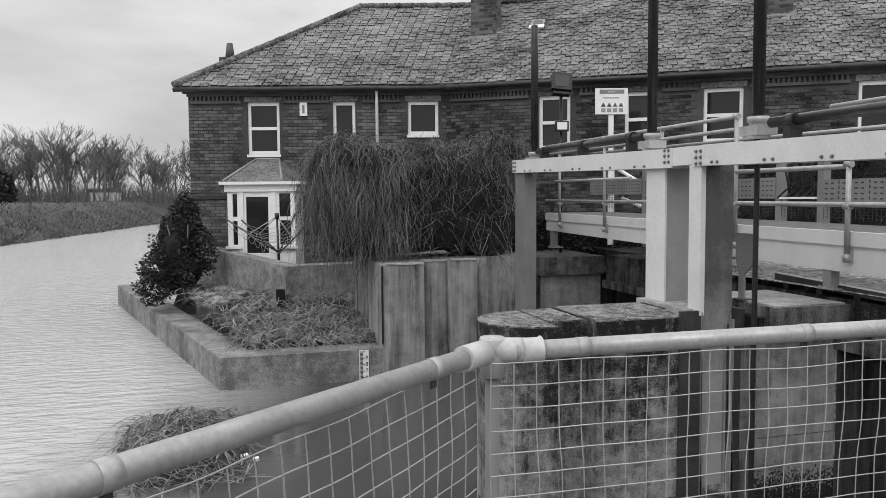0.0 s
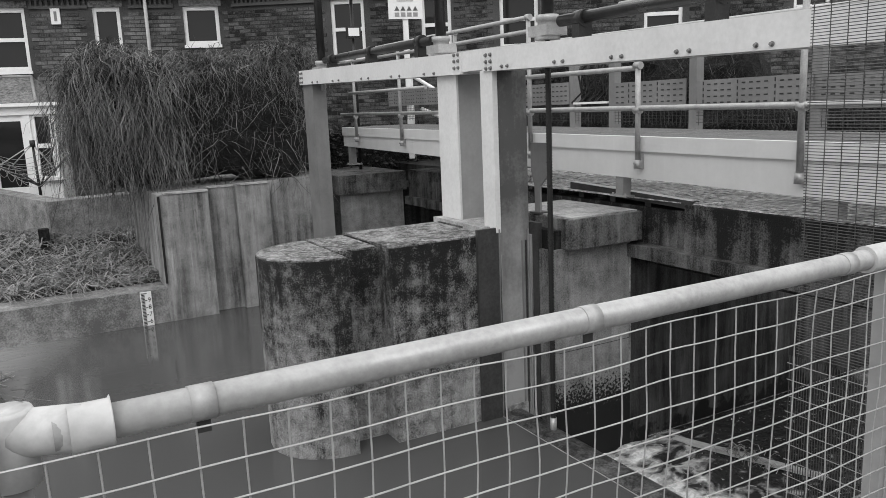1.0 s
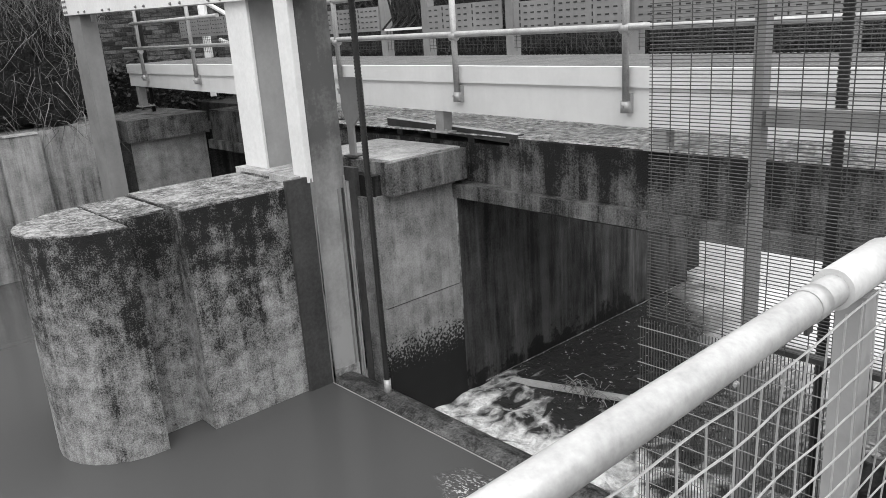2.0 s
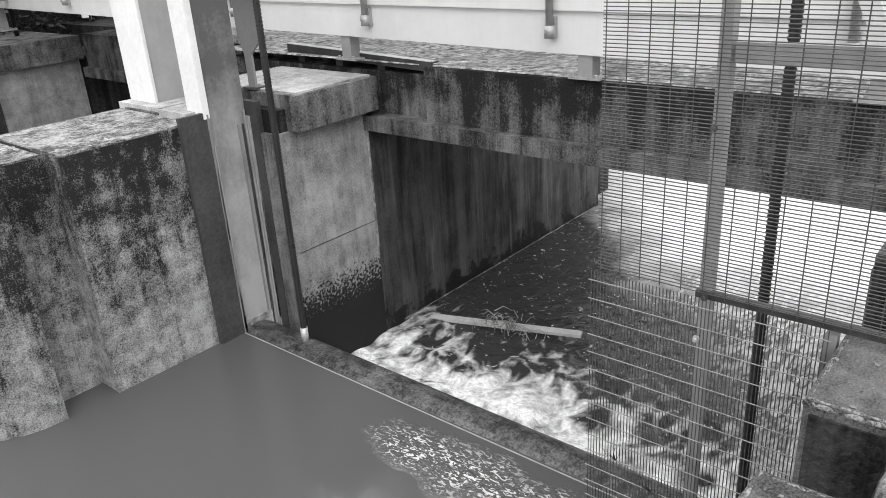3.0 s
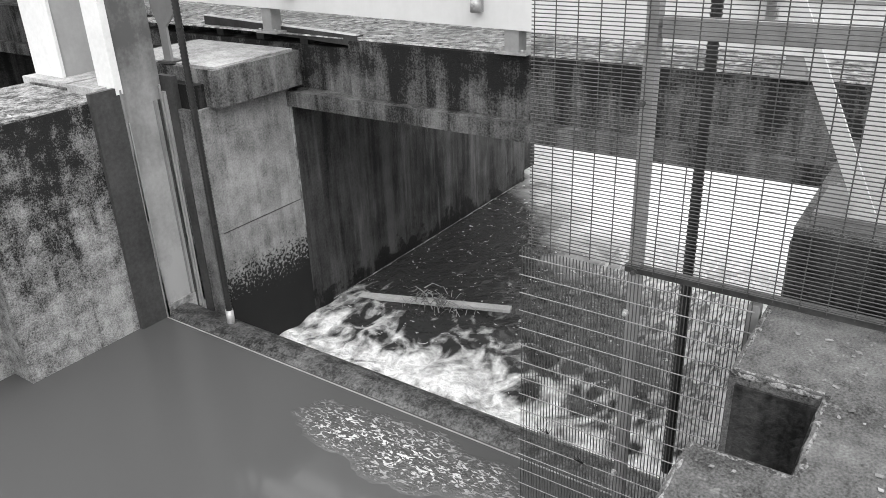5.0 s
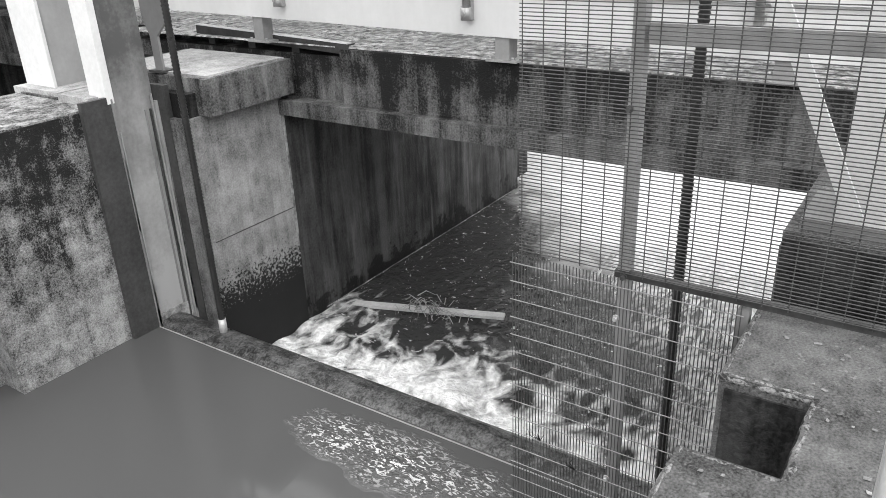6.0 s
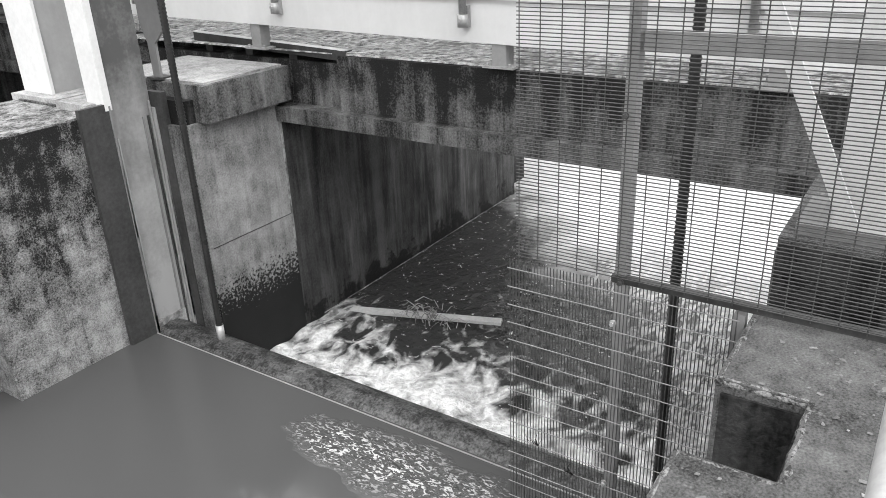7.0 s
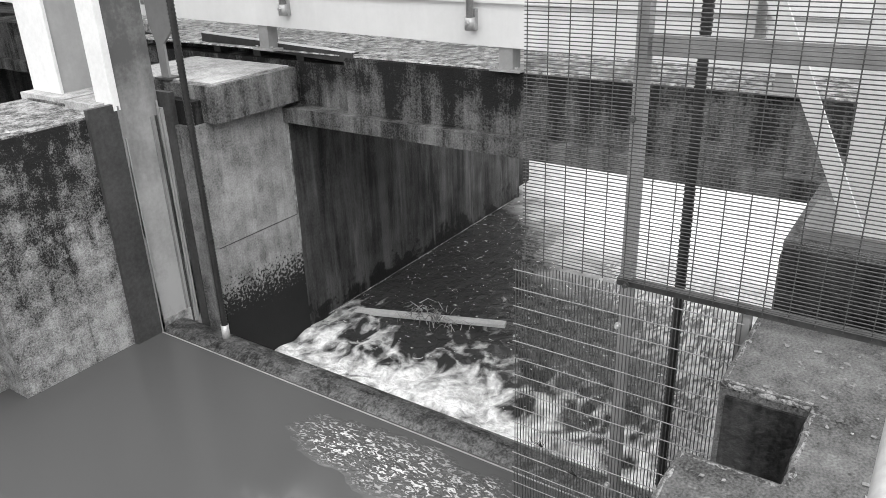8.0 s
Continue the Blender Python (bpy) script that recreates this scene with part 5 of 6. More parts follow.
def leafy(centre, size, n, seed, leaf):
    r = random.Random(seed)
    verts, faces = [], []
    while len(faces) < n:
        v = Vector((r.gauss(0, 1), r.gauss(0, 1), r.gauss(0, 1))).normalized()
        rad = r.uniform(0.55, 1.0) ** 0.5
        p = Vector((v.x * size[0], v.y * size[1], v.z * size[2])) * rad
        p *= 1 + 0.4 * noise.noise((v * 1.7) + Vector((seed, 0, 0)))
        p += Vector(centre)
        a, b = Vector((r.gauss(0, 1), r.gauss(0, 1), r.gauss(0, 0.6))).normalized(), Vector((r.gauss(0, 1), r.gauss(0, 1), r.gauss(0, 1))).normalized()
        ln = leaf * r.uniform(0.6, 1.4)
        k = len(verts)
        verts += [tuple(p), tuple(p + a * ln * 0.5 + b * ln * 0.25), tuple(p + a * ln), tuple(p + a * ln * 0.5 - b * ln * 0.25)]
        faces.append((k, k + 1, k + 2, k + 3))
    return verts, faces


def hull_core(centre, size):
    """A lumpy dark body that gives a crown its inner shade."""
    bm = bmesh.new()
    bmesh.ops.create_icosphere(bm, subdivisions=3, radius=1.0)
    for v in bm.verts:
        v.co *= 1 + 0.45 * noise.noise(v.co * 1.6 + Vector(centre))
        v.co = Vector((v.co.x * size[0] + centre[0], v.co.y * size[1] + centre[1], v.co.z * size[2] + centre[2]))
    return bm


shrub = thing("evergreen_shrub", "dark evergreen shrub at the corner of the house", "shrub")
for k, (x, y, z, rx, rz, num) in enumerate(((-0.95, 17.0, 0.1, 0.62, 0.62, 4200), (-0.80, 17.05, 0.75, 0.48, 0.55, 3200), (-0.72, 17.1, 1.2, 0.24, 0.34, 1100), (-1.32, 16.9, -0.35, 0.36, 0.36, 1500), (-0.45, 16.95, 0.35, 0.34, 0.5, 1600))):
    part("foliage_clump", leafy((x, y, z), (rx, rx * 0.85, rz), num, 2 + k, 0.08), LEAF, shrub)
part("dense_core", hull_core((-0.88, 17.05, 0.3), (0.42, 0.4, 0.75)), TWIG_CORE, shrub, "dark body for the shade inside the shrub")
bm = bmesh.new()
for k in range(6):
    a = k * 1.05
    tube(bm, [(-0.75, 17.0, -0.75), (-0.8 + 0.2 * math.cos(a), 17.0 + 0.2 * math.sin(a), 0.2), (-0.85 + 0.4 * math.cos(a), 17.0 + 0.4 * math.sin(a), 0.9)], [0.04, 0.025, 0.01], 6)
part("stem", bm, BARK, shrub)


def bare_tree(seed, height):
    r = random.Random(seed)
    verts, faces = [], []

    def limb(p, d, length, rad, depth):
        pts = [p]
        for i in range(4):
            d = (d + Vector((r.gauss(0, 0.13), r.gauss(0, 0.13), r.gauss(0.03, 0.08)))).normalized()
            pts.append(pts[-1] + d * length / 4)
        base = len(verts)
        for i, q in enumerate(pts):
            k = max(0.022, rad * (1 - 0.6 * i / 4))
            for j in range(3):
                a = 2.094 * j
                verts.append((q.x + k * math.cos(a), q.y + k * math.sin(a), q.z))
        for i in range(4):
            for j in range(3):
                a, b = base + 3 * i + j, base + 3 * i + (j + 1) % 3
                faces.append((a, b, b + 3, a + 3))
        if depth:
            for i in range(r.randint(3, 5)):
                t = r.uniform(0.45 if depth == 4 else 0.25, 1.0)
                q = pts[min(4, int(t * 4))]
                a = r.uniform(0, 6.28)
                nd = (d * 0.9 + Vector((math.cos(a), math.sin(a), r.uniform(0.0, 0.5))) * r.uniform(0.5, 0.95)).normalized()
                limb(q, nd, length * r.uniform(0.45, 0.72), rad * 0.5, depth - 1)

    limb(Vector((0, 0, -0.5)), Vector((0, 0, 1)), height * 0.55, height * 0.017, 4)
    return verts, faces


tree_kinds = []
for k in range(5):
    tr = thing("bare_tree", "bare winter tree in the wood beyond the river", "tree", "wood beyond the river")
    part("crown", bare_tree(20 + k, 9.5 + k), BARK, tr)
    tree_kinds.append(tr)
tr_r = random.Random(4)
for k in range(150):
    t = tr_r.random()
    x, y = -62 + 66 * t, 100 + 10 * t + tr_r.uniform(-4, 34)
    m = Matrix.Translation((x, y, 1.0)) @ Matrix.Rotation(tr_r.uniform(0, 6.28), 4, "Z")
    s = tr_r.uniform(0.6, 1.15)
    if k < 5:
        tree_kinds[k].matrix_basis = m @ Matrix.Diagonal((s, s, s, 1))
    else:
        c = copy_thing(tree_kinds[k % 5], m)
        c.scale = (s, s, s)
paths = []
for k in range(7000):
    t = tr_r.random()
    x, y = -66 + 72 * t, 101 + 10 * t + tr_r.uniform(-2, 30)
    h, dx, dy = tr_r.uniform(0.8, 3.4), tr_r.gauss(0, 0.6), tr_r.gauss(0, 0.6)
    paths.append([(x, y, 0.9), (x + dx * 0.3, y + dy * 0.3, 0.9 + h * 0.5), (x + dx, y + dy, 0.9 + h)])
tagged(part("thicket", ribbons(paths, 0.05, 8), BARK), "grey winter thicket under the trees", "thicket", kind="stuff")
con = thing("conifer", "small dark conifer at the edge of the wood", "tree")
part("crown", leafy((-25.5, 100, 2.6), (1.1, 1.1, 2.2), 1500, 6, 0.5), LEAF, con)
for x, y, w in ((-16.5, 112, 3.6), (-34.0, 112, 5.5)):
    cot = thing("cottage", "low white building behind the winter trees", "building")
    part("wall", bbox(x - w / 2, x + w / 2, y, y + 3, 0.6, 2.6, 0.02), WHITE_PAINT, cot)
    part("roof", bbox(x - w / 2 - 0.2, x + w / 2 + 0.2, y - 0.2, y + 3.2, 2.6, 3.0, 0.1), SLATE, cot)
# rough grass along the foot of the far bank
paths = []
for k in range(9000):
    y = 30 + 75 * tr_r.random()
    x = bank_left(y) - abs(tr_r.gauss(0, 2.6)) - 0.2
    z = ground_z(x, y) - 0.02
    h, dx, dy = tr_r.uniform(0.08, 0.3), tr_r.gauss(0, 0.2), tr_r.gauss(0, 0.2)
    paths.append([(x, y, z), (x + dx * 0.5, y + dy * 0.5, z + h * 0.7), (x + dx, y + dy, z + h)])
tagged(part("bank_grass", ribbons(paths, 0.04, 9), BANK_GRASS), "tufts of dead grass along the river bank", "grass", kind="stuff")
# hedge behind the walkway, against the house
def hedge_top(y):
    return 2.05 if y > 9.0 else 1.25


paths = []
for k in range(8000):
    y = tr_r.uniform(1.0, 15)
    x = 10.0 + tr_r.uniform(-0.5, 0.6) + 0.1 * (15 - y)
    z = tr_r.uniform(0.4, hedge_top(y) + 0.05)
    d = Vector((tr_r.gauss(0, 0.5), tr_r.gauss(0, 0.5), tr_r.uniform(-0.3, 1))).normalized() * tr_r.uniform(0.3, 0.8)
    paths.append([(x, y, z), (x + d.x * 0.5, y + d.y * 0.5, z + d.z * 0.6), (x + d.x, y + d.y, z + d.z * 0.8)])
hedge2 = thing("hedge", "dark bare hedge beyond the footbridge", "hedge")
tagged(part("branch_tangle", ribbons(paths, 0.0045, 12), LEAF, hedge2), kind="stuff")
verts, faces = [], []
for i in range(41):
    for j in range(9):
        y = 1.0 + 14.0 * i / 40
        z = 0.3 + (hedge_top(y) - 0.3) * j / 8
        x = 10.1 + 0.1 * (15 - y) + 0.25 * noise.noise((y * 1.5, z * 1.5, 0)) + 0.12 * noise.noise((y * 5, z * 5, 0))
        verts.append((x, y, z + 0.2 * noise.noise((y * 2, 0, 4)) * j / 8))
for i in range(40):
    for j in range(8):
        faces.append((i * 9 + j, i * 9 + j + 1, (i + 1) * 9 + j + 1, (i + 1) * 9 + j))
# dark sheet as the shade inside this hedge
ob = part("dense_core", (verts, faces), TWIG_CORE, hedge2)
sol = ob.modifiers.new("thickness", "SOLIDIFY")
sol.thickness = 0.8


# ---- smaller things ----
# water level gauge on the quay face
gauge = thing("water_gauge", "white enamel water level gauge board on quay wall", "gauge")
part("board", bbox(2.06, 2.205, 11.905, 11.925, -1.75, -0.925, 0.003), PLASTIC_WHITE, gauge)
bm = bmesh.new()
for k in range(42):
    z = -0.945 - 0.02 * k
    ln = 0.075 if k % 5 == 0 else 0.045
    box(bm, 2.07, 2.07 + ln, 11.899, 11.904, z - 0.005, z + 0.005)
part("scale_marks", bm, PRINT_BLACK, gauge)


def lettering(text, size, m, material, parent, name="digit"):
    cu = bpy.data.curves.new(name, "FONT")
    cu.body, cu.size, cu.align_x, cu.extrude = text, size, "CENTER", 0.0015
    tmp = bpy.data.objects.new(name, cu)
    scene.collection.objects.link(tmp)
    me = bpy.data.meshes.new_from_object(tmp.evaluated_get(bpy.context.evaluated_depsgraph_get()))
    bpy.data.objects.remove(tmp)
    me.materials.clear()
    me.materials.append(material)
    ob = new(name, me)
    ob.parent, ob.matrix_basis = parent, m
    return ob


for k, d in enumerate("98765"):
    lettering(d, 0.085, pose(2.172, 11.901, -1.065 - 0.1 * k, 90, 0, 0), PRINT_BLACK, gauge)

# warning sign on a white post
sign = thing("warning_sign", "white safety sign with hazard triangles on white post", "sign")
MS = placed(Vector((6.80, 13.52, 0)), *run(Vector((0, 0, 0)), Vector((0.97, -0.24, 0))))
part("post", bbox(0.26, 0.35, -0.06, 0.0, 0.5, 3.0, 0.01, MS), WHITE_PAINT, sign)
part("board", bbox(0.0, 0.61, 0.0, 0.02, 2.94, 3.42, 0.006, MS), PLASTIC_WHITE, sign)
part("header", box(bmesh.new(), 0.08, 0.54, 0.020, 0.024, 3.32, 3.395, MS), PRINT_GREY, sign)
for k in range(4):
    x = 0.15 + 0.11 * k
    bm = bmesh.new()
    v = [bm.verts.new(MS @ Vector(p)) for p in ((x - 0.045, 0.024, 3.08), (x + 0.045, 0.024, 3.08), (x, 0.024, 3.16))]
    bm.faces.new(v)
    bmesh.ops.solidify(bm, geom=bm.faces, thickness=0.003)
    part("triangle", bm, PRINT_GREY, sign)
    part("caption_bar", box(bmesh.new(), x - 0.04, x + 0.04, 0.020, 0.024, 2.98, 3.05, MS), LEAD, sign)
for z, w in ((3.24, 0.3), (3.345, 0.12)):
    part("text_bar", box(bmesh.new(), 0.3 - w / 2, 0.3 + w / 2, 0.020, 0.026, z, z + 0.012, MS), LEAD if z < 3.3 else PLASTIC_WHITE, sign)

# floodlight on a black pole with a small box
flood = thing("floodlight", "black floodlight on a pole with a white control box", "floodlight")
ML = placed(Vector((5.86, 13.24, 0)), *run(Vector((0, 0, 0)), Vector((0.97, -0.24, 0))))
part("pole", tube(bmesh.new(), [ML @ Vector((0.12, 0, 0.4)), ML @ Vector((0.12, 0, 3.3))], 0.03, 10), STEEL_BLACK, flood)
tiltm = ML @ Matrix.Translation((0.12, 0.05, 3.45)) @ Matrix.Rotation(radians(24), 4, "X") @ Matrix.Rotation(radians(6), 4, "Y")
part("housing", bbox(-0.18, 0.18, -0.06, 0.06, -0.17, 0.17, 0.02, tiltm), STEEL_BLACK, flood)
part("lens", bbox(-0.13, 0.13, 0.061, 0.066, -0.12, 0.12, 0.004, tiltm), GLASS, flood)
part("bracket", bbox(-0.15, 0.15, -0.08, 0.02, -0.24, -0.19, 0.01, tiltm), STEEL_BLACK, flood)
part("control_box", bbox(0.0, 0.24, 0.03, 0.12, 2.58, 2.76, 0.01, ML), STEEL_BLACK, flood)
part("box_cover", bbox(0.03, 0.21, 0.121, 0.127, 2.61, 2.74, 0.003, ML), PLASTIC_WHITE, flood)

# rotary clothes airer behind the garden wall
airer = thing("clothes_airer", "half-folded rotary clothes airer with slack lines", "clothes airer")
hub = Vector((1.14, 16.35, 0.30))
part("pole", tube(bmesh.new(), [(1.14, 16.35, -0.5), (1.10, 16.35, 1.10)], [0.03, 0.02], 10), STEEL_BLACK, airer)
part("hub", tube(bmesh.new(), [(1.105, 16.35, 1.0), (1.10, 16.35, 1.12)], 0.045, 10), STEEL_BLACK, airer)
tips = [Vector((0.05, 16.15, 1.05)), Vector((0.40, 16.7, 0.98)), Vector((1.62, 16.1, 0.82)), Vector((1.50, 16.8, 1.10))]
for tip in tips:
    part("arm", tube(bmesh.new(), [hub, tip], 0.016, 8), STEEL_DARK, airer)
    bm = tube(bmesh.new(), [Vector((1.10, 16.35, 1.05)), hub.lerp(tip, 0.55)], 0.010, 6)
    part("stay", bm, GALV, airer)
for a, b in ((0, 1), (1, 3), (3, 2), (2, 0)):
    for k in range(6):
        t = 0.35 + 0.12 * k
        p, q = hub.lerp(tips[a], t), hub.lerp(tips[b], t)
        pts = [p.lerp(q, i / 8) - Vector((0, 0, 0.22 * 4 * (i / 8) * (1 - i / 8))) for i in range(9)]
        part("line", tube(bmesh.new(), pts, 0.005, 4), GALV, airer)

# drain box on the garden wall and white stones on the plot
tagged(part("timber_stump", bbox(0.98, 1.14, 14.78, 14.98, -0.75, -0.28, 0.03), TWIG_CORE), "dark rotten stump against the garden wall", "stump")
st = random.Random(9)
for k in range(34):
    y = st.uniform(15.0, 20.5)
    x = 0.55 - 0.272 * (y - 12.45) + st.uniform(0.0, 0.8)
    bm = bmesh.new()
    bmesh.ops.create_icosphere(bm, subdivisions=2, radius=1.0)
    sx, sy, sz = st.uniform(0.12, 0.26), st.uniform(0.10, 0.2), st.uniform(0.05, 0.09)
    for v in bm.verts:
        v.co *= 1 + 0.35 * noise.noise(v.co * 1.4 + Vector((k, 0, 0)))
        v.co = Vector((v.co.x * sx, v.co.y * sy, v.co.z * sz))
    ob = tagged(part("stone", bm, CONCRETE_PALE), "pale flat stone laid in the quay ground", "stone", "stones on the quay")
    ob.matrix_basis = pose(x, y, plot_z(x, y) + 0.05, 0, 0, st.uniform(0, 180))

# black joint down the wing wall and a lime run
tagged(part("joint_seal", bbox(2.415, 2.445, 11.905, 11.928, -0.85, 0.36, 0.004), STEEL_BLACK), "black rubber joint seal down the wing wall", "joint seal")

# driftwood plank in the tumbling water
plank = tagged(part("driftwood", bbox(-0.70, 0.70, -0.036, 0.036, -0.014, 0.014, 0.005), TIMBER), "pale broken plank turning in the foam", "driftwood")
plank.matrix_basis = pose(6.27, 5.37, LOW_Z + 0.035, 6, -2, -74)

# perforated screens and posts on the far side of the walkway
screens = thing("perforated_screen", "grey perforated steel screens along the footbridge", "screen")


def screen(y0, y1, zc):
    panel = part("panel", bbox(6.94, 6.955, y0, y1, zc - 0.135, zc + 0.135, 0.003), STEEL_GREY, screens)
    bm = bmesh.new()
    n = int((y1 - y0) / 0.085)
    for k in range(n):
        y = y0 + 0.04 + (y1 - y0 - 0.04) * k / n
        for r in range(4):
            z = zc - 0.095 + 0.06 * r
            if k % 5 == 4:
                box(bm, 6.936, 6.941, y, y + 0.012, z, z + 0.035)
            else:
                box(bm, 6.936, 6.941, y, y + 0.04, z, z + 0.012)
    tagged(part("slot", bm, PRINT_BLACK, panel), kind="stuff")


for y0, y1, zc in ((1.9, 5.3, 1.40), (5.34, 6.64, 1.42), (6.80, 7.9, 1.45), (8.72, 10.2, 1.50), (10.25, 12.0, 1.54), (12.05, 14.0, 1.58)):
    screen(y0, y1, zc)
for y in (3.6, 5.32, 6.72, 7.95, 8.68, 10.22, 12.02):
    part("post", bbox(6.96, 7.06, y - 0.05, y + 0.05, 0.55, 2.05, 0.004), STEEL_GREY, screens)
part("handrail", tube(bmesh.new(), [(7.02, 1.9, 2.05), (7.02, 14, 2.25)], 0.024, 10), GALV, screens)
cable = thing("cable_loop", "black cables hanging in the gap of the screen", "cable")
for k in range(4):
    y = 8.05 + 0.14 * k
    part("cable", tube(bmesh.new(), [(6.98, y, 1.95), (6.93, y + 0.04, 1.7), (6.96, y + 0.02, 1.5), (6.95, y + 0.2, 1.38)], 0.014, 6), STEEL_BLACK, cable)
part("tray", bbox(6.93, 6.99, 8.0, 8.62, 1.36, 1.385, 0.004), PLASTIC_WHITE, cable)

# white low building beyond the footbridge
hut = thing("site_cabin", "white boarded cabin beyond the bridge", "cabin")
part("body", bbox(16.2, 19, 9.0, 13.45, 0.4, 2.20, 0.02), CABINET, hut)
part("roof", bbox(15.95, 19.2, 8.8, 13.65, 2.20, 2.36, 0.03), WHITE_PAINT, hut)
for z in (1.92, 2.09):
    part("fascia", bbox(16.13, 16.195, 9.0, 13.45, z, z + 0.06, 0.01), LEAD, hut)
part("window", bbox(16.17, 16.195, 12.55, 13.05, 1.55, 1.88, 0.01), GLASS, hut)

# fallen leaves and grit on the near concrete
lf = random.Random(31)
for k in range(46):
    x, y = lf.uniform(2.75, 3.75), lf.uniform(1.75, 2.2)
    if 2.99 < x < 3.39 and y > 1.97:
        continue
    bm = bmesh.new()
    ln = lf.uniform(0.004, 0.012)
    pts = [(math.cos(a) * ln * (1 + 0.4 * math.cos(a)), math.sin(a) * ln * 0.6, 0.002 * math.sin(3 * a)) for a in (6.283 * i / 9 for i in range(9))]
    bm.faces.new([bm.verts.new(p) for p in pts])
    bmesh.ops.solidify(bm, geom=bm.faces, thickness=0.0012)
    ob = tagged(part("leaf", bm, STRAW), "small dry leaf on the mossy concrete", "leaf", "leaves on the abutment")
    ob.matrix_basis = pose(x, y, 0.204, lf.uniform(-8, 8), lf.uniform(-8, 8), lf.uniform(0, 360))

# weed and twigs caught on the plank
paths = []
for k in range(70):
    y = 5.35 + lf.gauss(0, 0.14)
    x = 6.28 + lf.gauss(0, 0.07)
    a, ln = lf.uniform(0, 6.28), lf.uniform(0.05, 0.2)
    paths.append([(x, y, LOW_Z + 0.05), (x + ln * 0.5 * math.cos(a), y + ln * 0.5 * math.sin(a), LOW_Z + 0.09), (x + ln * math.cos(a), y + ln * math.sin(a), LOW_Z + 0.045)])
tagged(part("weed_clump", ribbons(paths, 0.006, 41), STRAW), "wet weed and twigs caught on the plank", "weed", kind="stuff")
# litter on the mud bank
for x, y, s in ((0.30, 8.75, 0.04), (0.42, 8.62, 0.03), (0.15, 8.9, 0.025)):
    ob = tagged(part("plastic_litter", bbox(-s, s, -s * 0.6, s * 0.6, -0.02, 0.02, 0.012), PLASTIC_WHITE), "scrap of white plastic washed onto the mud", "litter")
    ob.matrix_basis = pose(x, y, max(WATER_Z, mud_z(x, y)) + 0.03, 12, -8, 40 * s * 10)

# ivy in the shade behind the far abutment
ivy = thing("ivy_bush", "dark glossy ivy in the shade below the footbridge", "shrub")
part("crown", leafy((6.5, 13.95, 0.62), (1.9, 0.32, 0.5), 5000, 12, 0.09), LEAF, ivy)
# dark block added to fill the shade behind the leaves
part("dense_core", bbox(5.0, 8.4, 14.05, 14.6, 0.05, 1.0, 0.2), TWIG_CORE, ivy)

# welded mesh infill under the screens of the footbridge
infill = thing("mesh_infill", "dull welded mesh under the perforated screens", "mesh")
bm = bmesh.new()
for k in range(7):
    z = 1.07 + 0.035 * k
    tube(bm, [(6.965, 1.9, z), (6.965, 13.9, z + 0.16)], 0.0028, 4)
for k in range(200):
    y = 1.9 + 0.06 * k
    z = 1.04 + 0.0133 * (y - 1.9)
    tube(bm, [(6.968, y, z), (6.968, y, z + 0.26)], 0.0028, 4)
tagged(part("wire_field", bm, STEEL_DARK, infill), kind="stuff")


# ---- brickwork of the house front, brick by brick ----
def bricks(wall, m, length, holes, seed, singles):
    """Stretcher courses over a wall with openings: bricks of one stretch as parts, the rest joined."""
    r = random.Random(seed)
    me = bpy.data.meshes.new("brick")
    me.from_pydata([(0, 0, 0), (1, 0, 0), (1, 0, 0.064), (0, 0, 0.064), (0.02, 0.009, 0.003), (0.98, 0.009, 0.003), (0.98, 0.009, 0.061), (0.02, 0.009, 0.061)], [], [(4, 7, 6, 5), (0, 4, 5, 1), (1, 5, 6, 2), (2, 6, 7, 3), (3, 7, 4, 0)])
    me.materials.append(BRICK_PIECE)
    verts, faces, made = [], [], 0
    for row in range(int((EAVE - 0.3 - GROUND) / 0.075)):
        z = GROUND + 0.075 * row
        x = -0.1125 if row % 2 else 0.0
        while x < length:
            x0, x1 = max(0.0, x), min(length, x + 0.213)
            x += 0.225
            if x1 - x0 < 0.04 or any(x1 > a - 0.02 and x0 < b + 0.02 and z + 0.064 > c - 0.06 and z < d + 0.12 for a, b, c, d in holes):
                continue
            out = r.uniform(0.0, 0.004)
            if made < singles and z > 1.55 and x0 < 2.9:
                shared("brick", me, m @ Matrix.Translation((x0, out, z)) @ Matrix.Diagonal((x1 - x0, 1, 1, 1)), wall)
                made += 1
                continue
            k = len(verts)
            for ix, y, iz in ((x0, 0, 0), (x1, 0, 0), (x1, 0, 0.064), (x0, 0, 0.064), (x0 + 0.004, 0.009 + out, 0.003), (x1 - 0.004, 0.009 + out, 0.003), (x1 - 0.004, 0.009 + out, 0.061), (x0 + 0.004, 0.009 + out, 0.061)):
                verts.append(tuple(m @ Vector((ix, y, z + iz))))
            faces += [(k + 4, k + 7, k + 6, k + 5), (k, k + 4, k + 5, k + 1), (k + 1, k + 5, k + 6, k + 2), (k + 2, k + 6, k + 7, k + 3), (k + 3, k + 7, k + 4, k)]
    tagged(part("brick_field", (verts, faces), BRICK_PIECE, wall), kind="stuff")


bricks(WALL_A, MA, LA, HA, 51, 300)
bricks(WALL_B, MB, LB, HB, 52, 0)

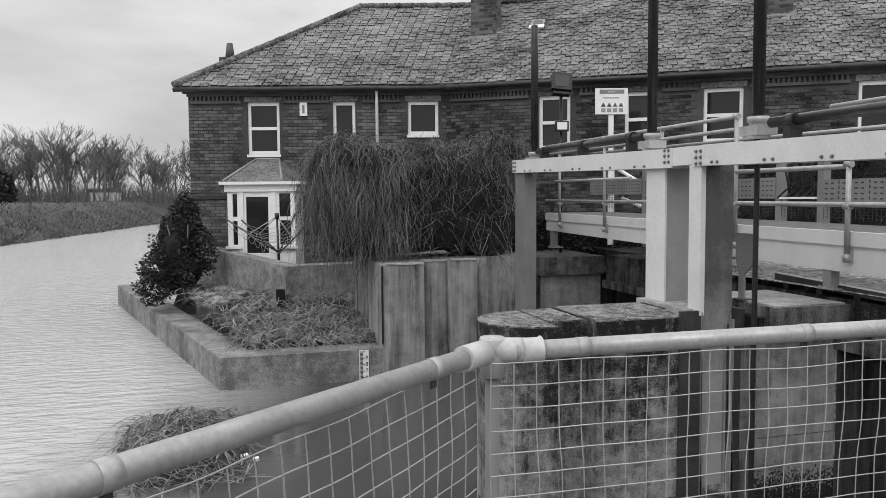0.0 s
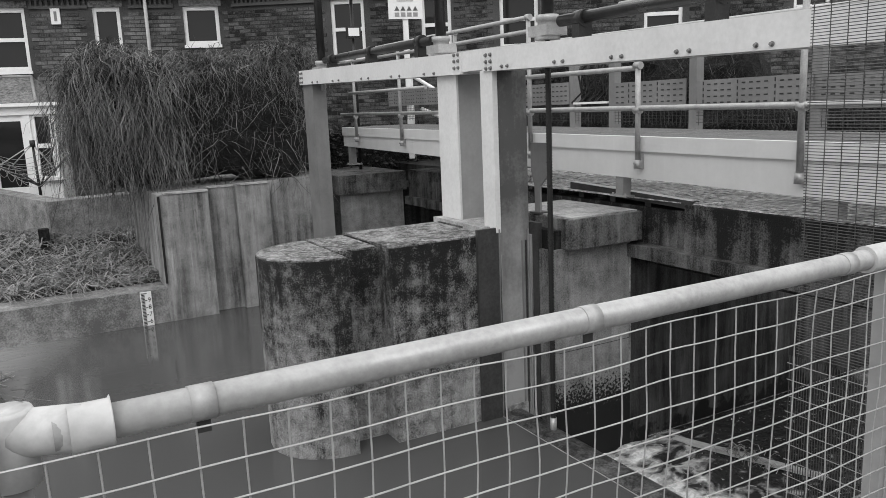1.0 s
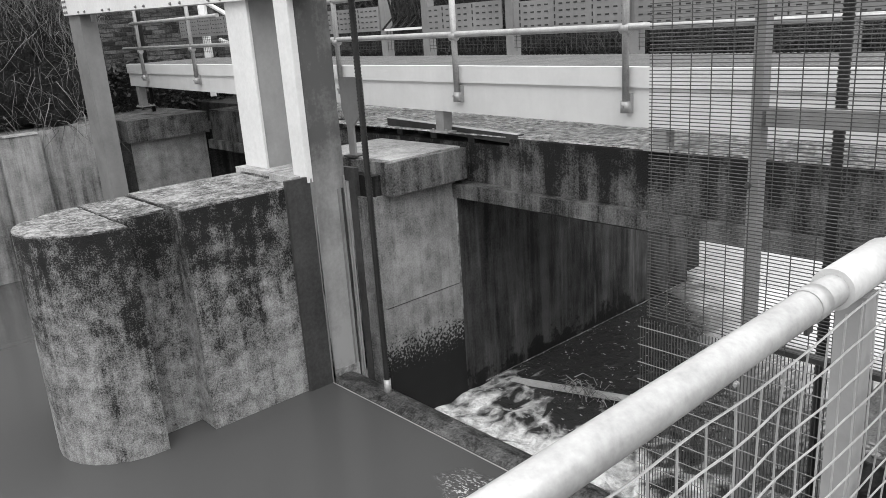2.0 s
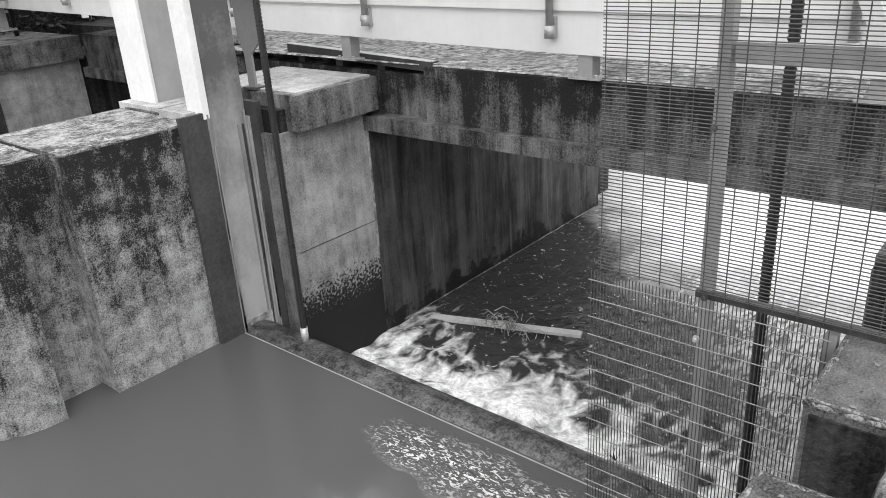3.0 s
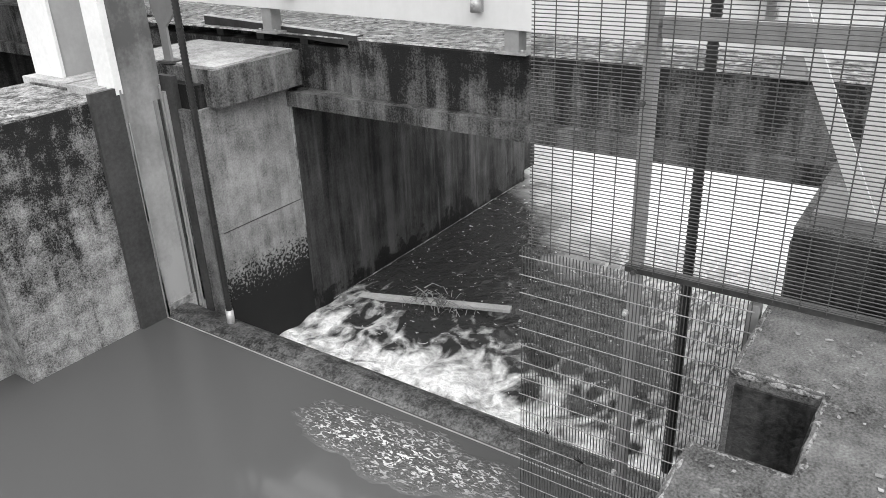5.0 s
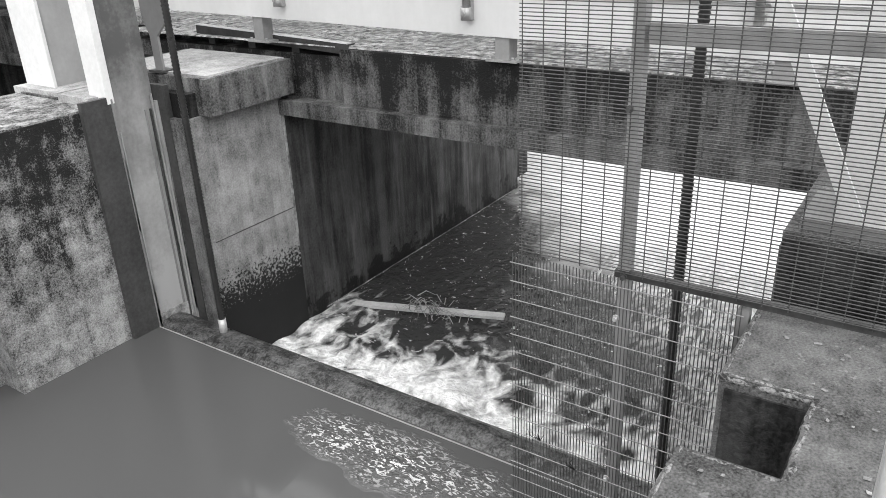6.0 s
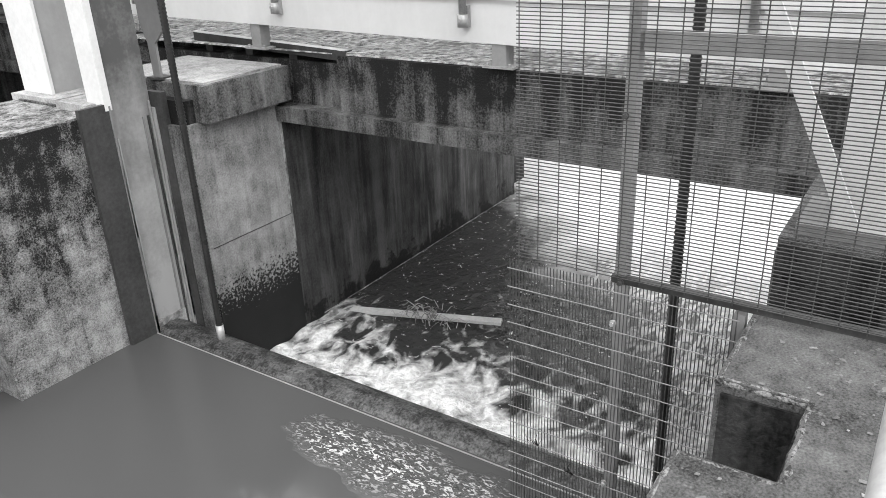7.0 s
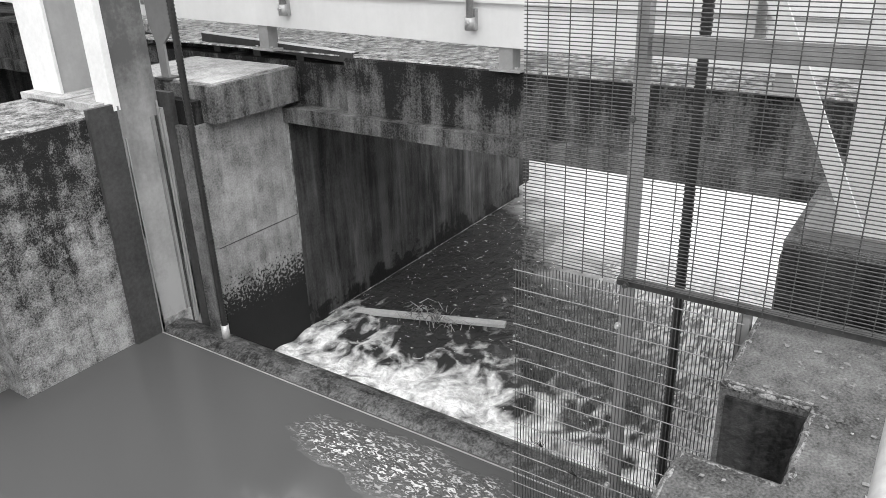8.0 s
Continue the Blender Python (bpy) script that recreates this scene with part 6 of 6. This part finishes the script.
# white tubular gate beyond the footbridge
gate = thing("tube_gate", "white tubular gate with diagonal brace beyond the footbridge", "gate")
for a, b in (((7.4, 13.9, 1.99), (7.4, 12.85, 1.64)), ((7.4, 13.55, 1.375), (7.4, 12.8, 1.21)), ((7.4, 12.8, 1.21), (7.4, 12.55, 1.45)), ((7.4, 13.95, 0.42), (7.4, 13.95, 2.05)), ((7.4, 12.5, 0.42), (7.4, 12.5, 1.9))):
    part("tube", tube(bmesh.new(), [a, b], 0.035, 10), WHITE_PAINT, gate)

# twigs and weed caught on the lower mesh panel and froth line on the culvert wall
caught = thing("caught_twigs", "dark wet twig scraps caught on the lower mesh panel", "twigs")
cr = random.Random(77)
for y, z in ((2.955, -0.54), (2.80, -0.62)):
    paths = []
    for k in range(5):
        a, ln = cr.uniform(0.3, 2.8), cr.uniform(0.02, 0.06)
        dy, dz = math.cos(a) * ln, math.sin(a) * ln
        paths.append([(3.690, y, z), (3.682, y + dy * 0.5 + cr.gauss(0, 0.01), z + dz * 0.6), (3.686, y + dy, z + dz + cr.gauss(0, 0.01))])
    part("twig", ribbons(paths, 0.0035, 80), TWIG_CORE, caught)
froth = []
for k in range(150):
    x = 5.9 + 3.5 * k / 150
    froth.append([(x, 6.215 + 0.012 * noise.noise((x * 5, 0, 0)), LOW_Z + 0.012), (x + 0.012, 6.217, LOW_Z + 0.02), (x + 0.024, 6.215 + 0.012 * noise.noise((x * 5 + 0.1, 0, 0)), LOW_Z + 0.012)])
tagged(part("froth_line", ribbons(froth, 0.006, 81), LIME), "thin pale froth line along the culvert wall", "froth", kind="stuff")

# flaking paint and lichen crusts at the foot of the gantry columns and on the pier top
crust_r = random.Random(55)
crust = thing("lichen_crusts", "pale lichen crusts scattered over the pier top", "lichen", kind="stuff")
verts, faces = [], []
for k in range(260):
    x, y = crust_r.uniform(2.6, 4.3), crust_r.uniform(6.6, 7.5)
    if (x < 3.0 and math.hypot(x - 2.97, y - 7.06) > 0.46) or (3.0 <= x < 3.36 and y < 6.82):
        continue
    rad, base = crust_r.uniform(0.008, 0.032) * crust_r.uniform(0.4, 1.0), len(verts)
    z = PIER_TOP + 0.0135 - (0.03 if x < 3.0 else 0.02 if x < 3.36 else 0.0)
    verts.append((x, y, z + 0.004))
    for i in range(8):
        q = rad * crust_r.uniform(0.6, 1.3)
        verts.append((x + q * math.cos(i * 0.785), y + q * math.sin(i * 0.785), z))
    faces += [(base, base + 1 + i, base + 1 + (i + 1) % 8) for i in range(8)]
part("crust_field", (verts, faces), LIME, crust)
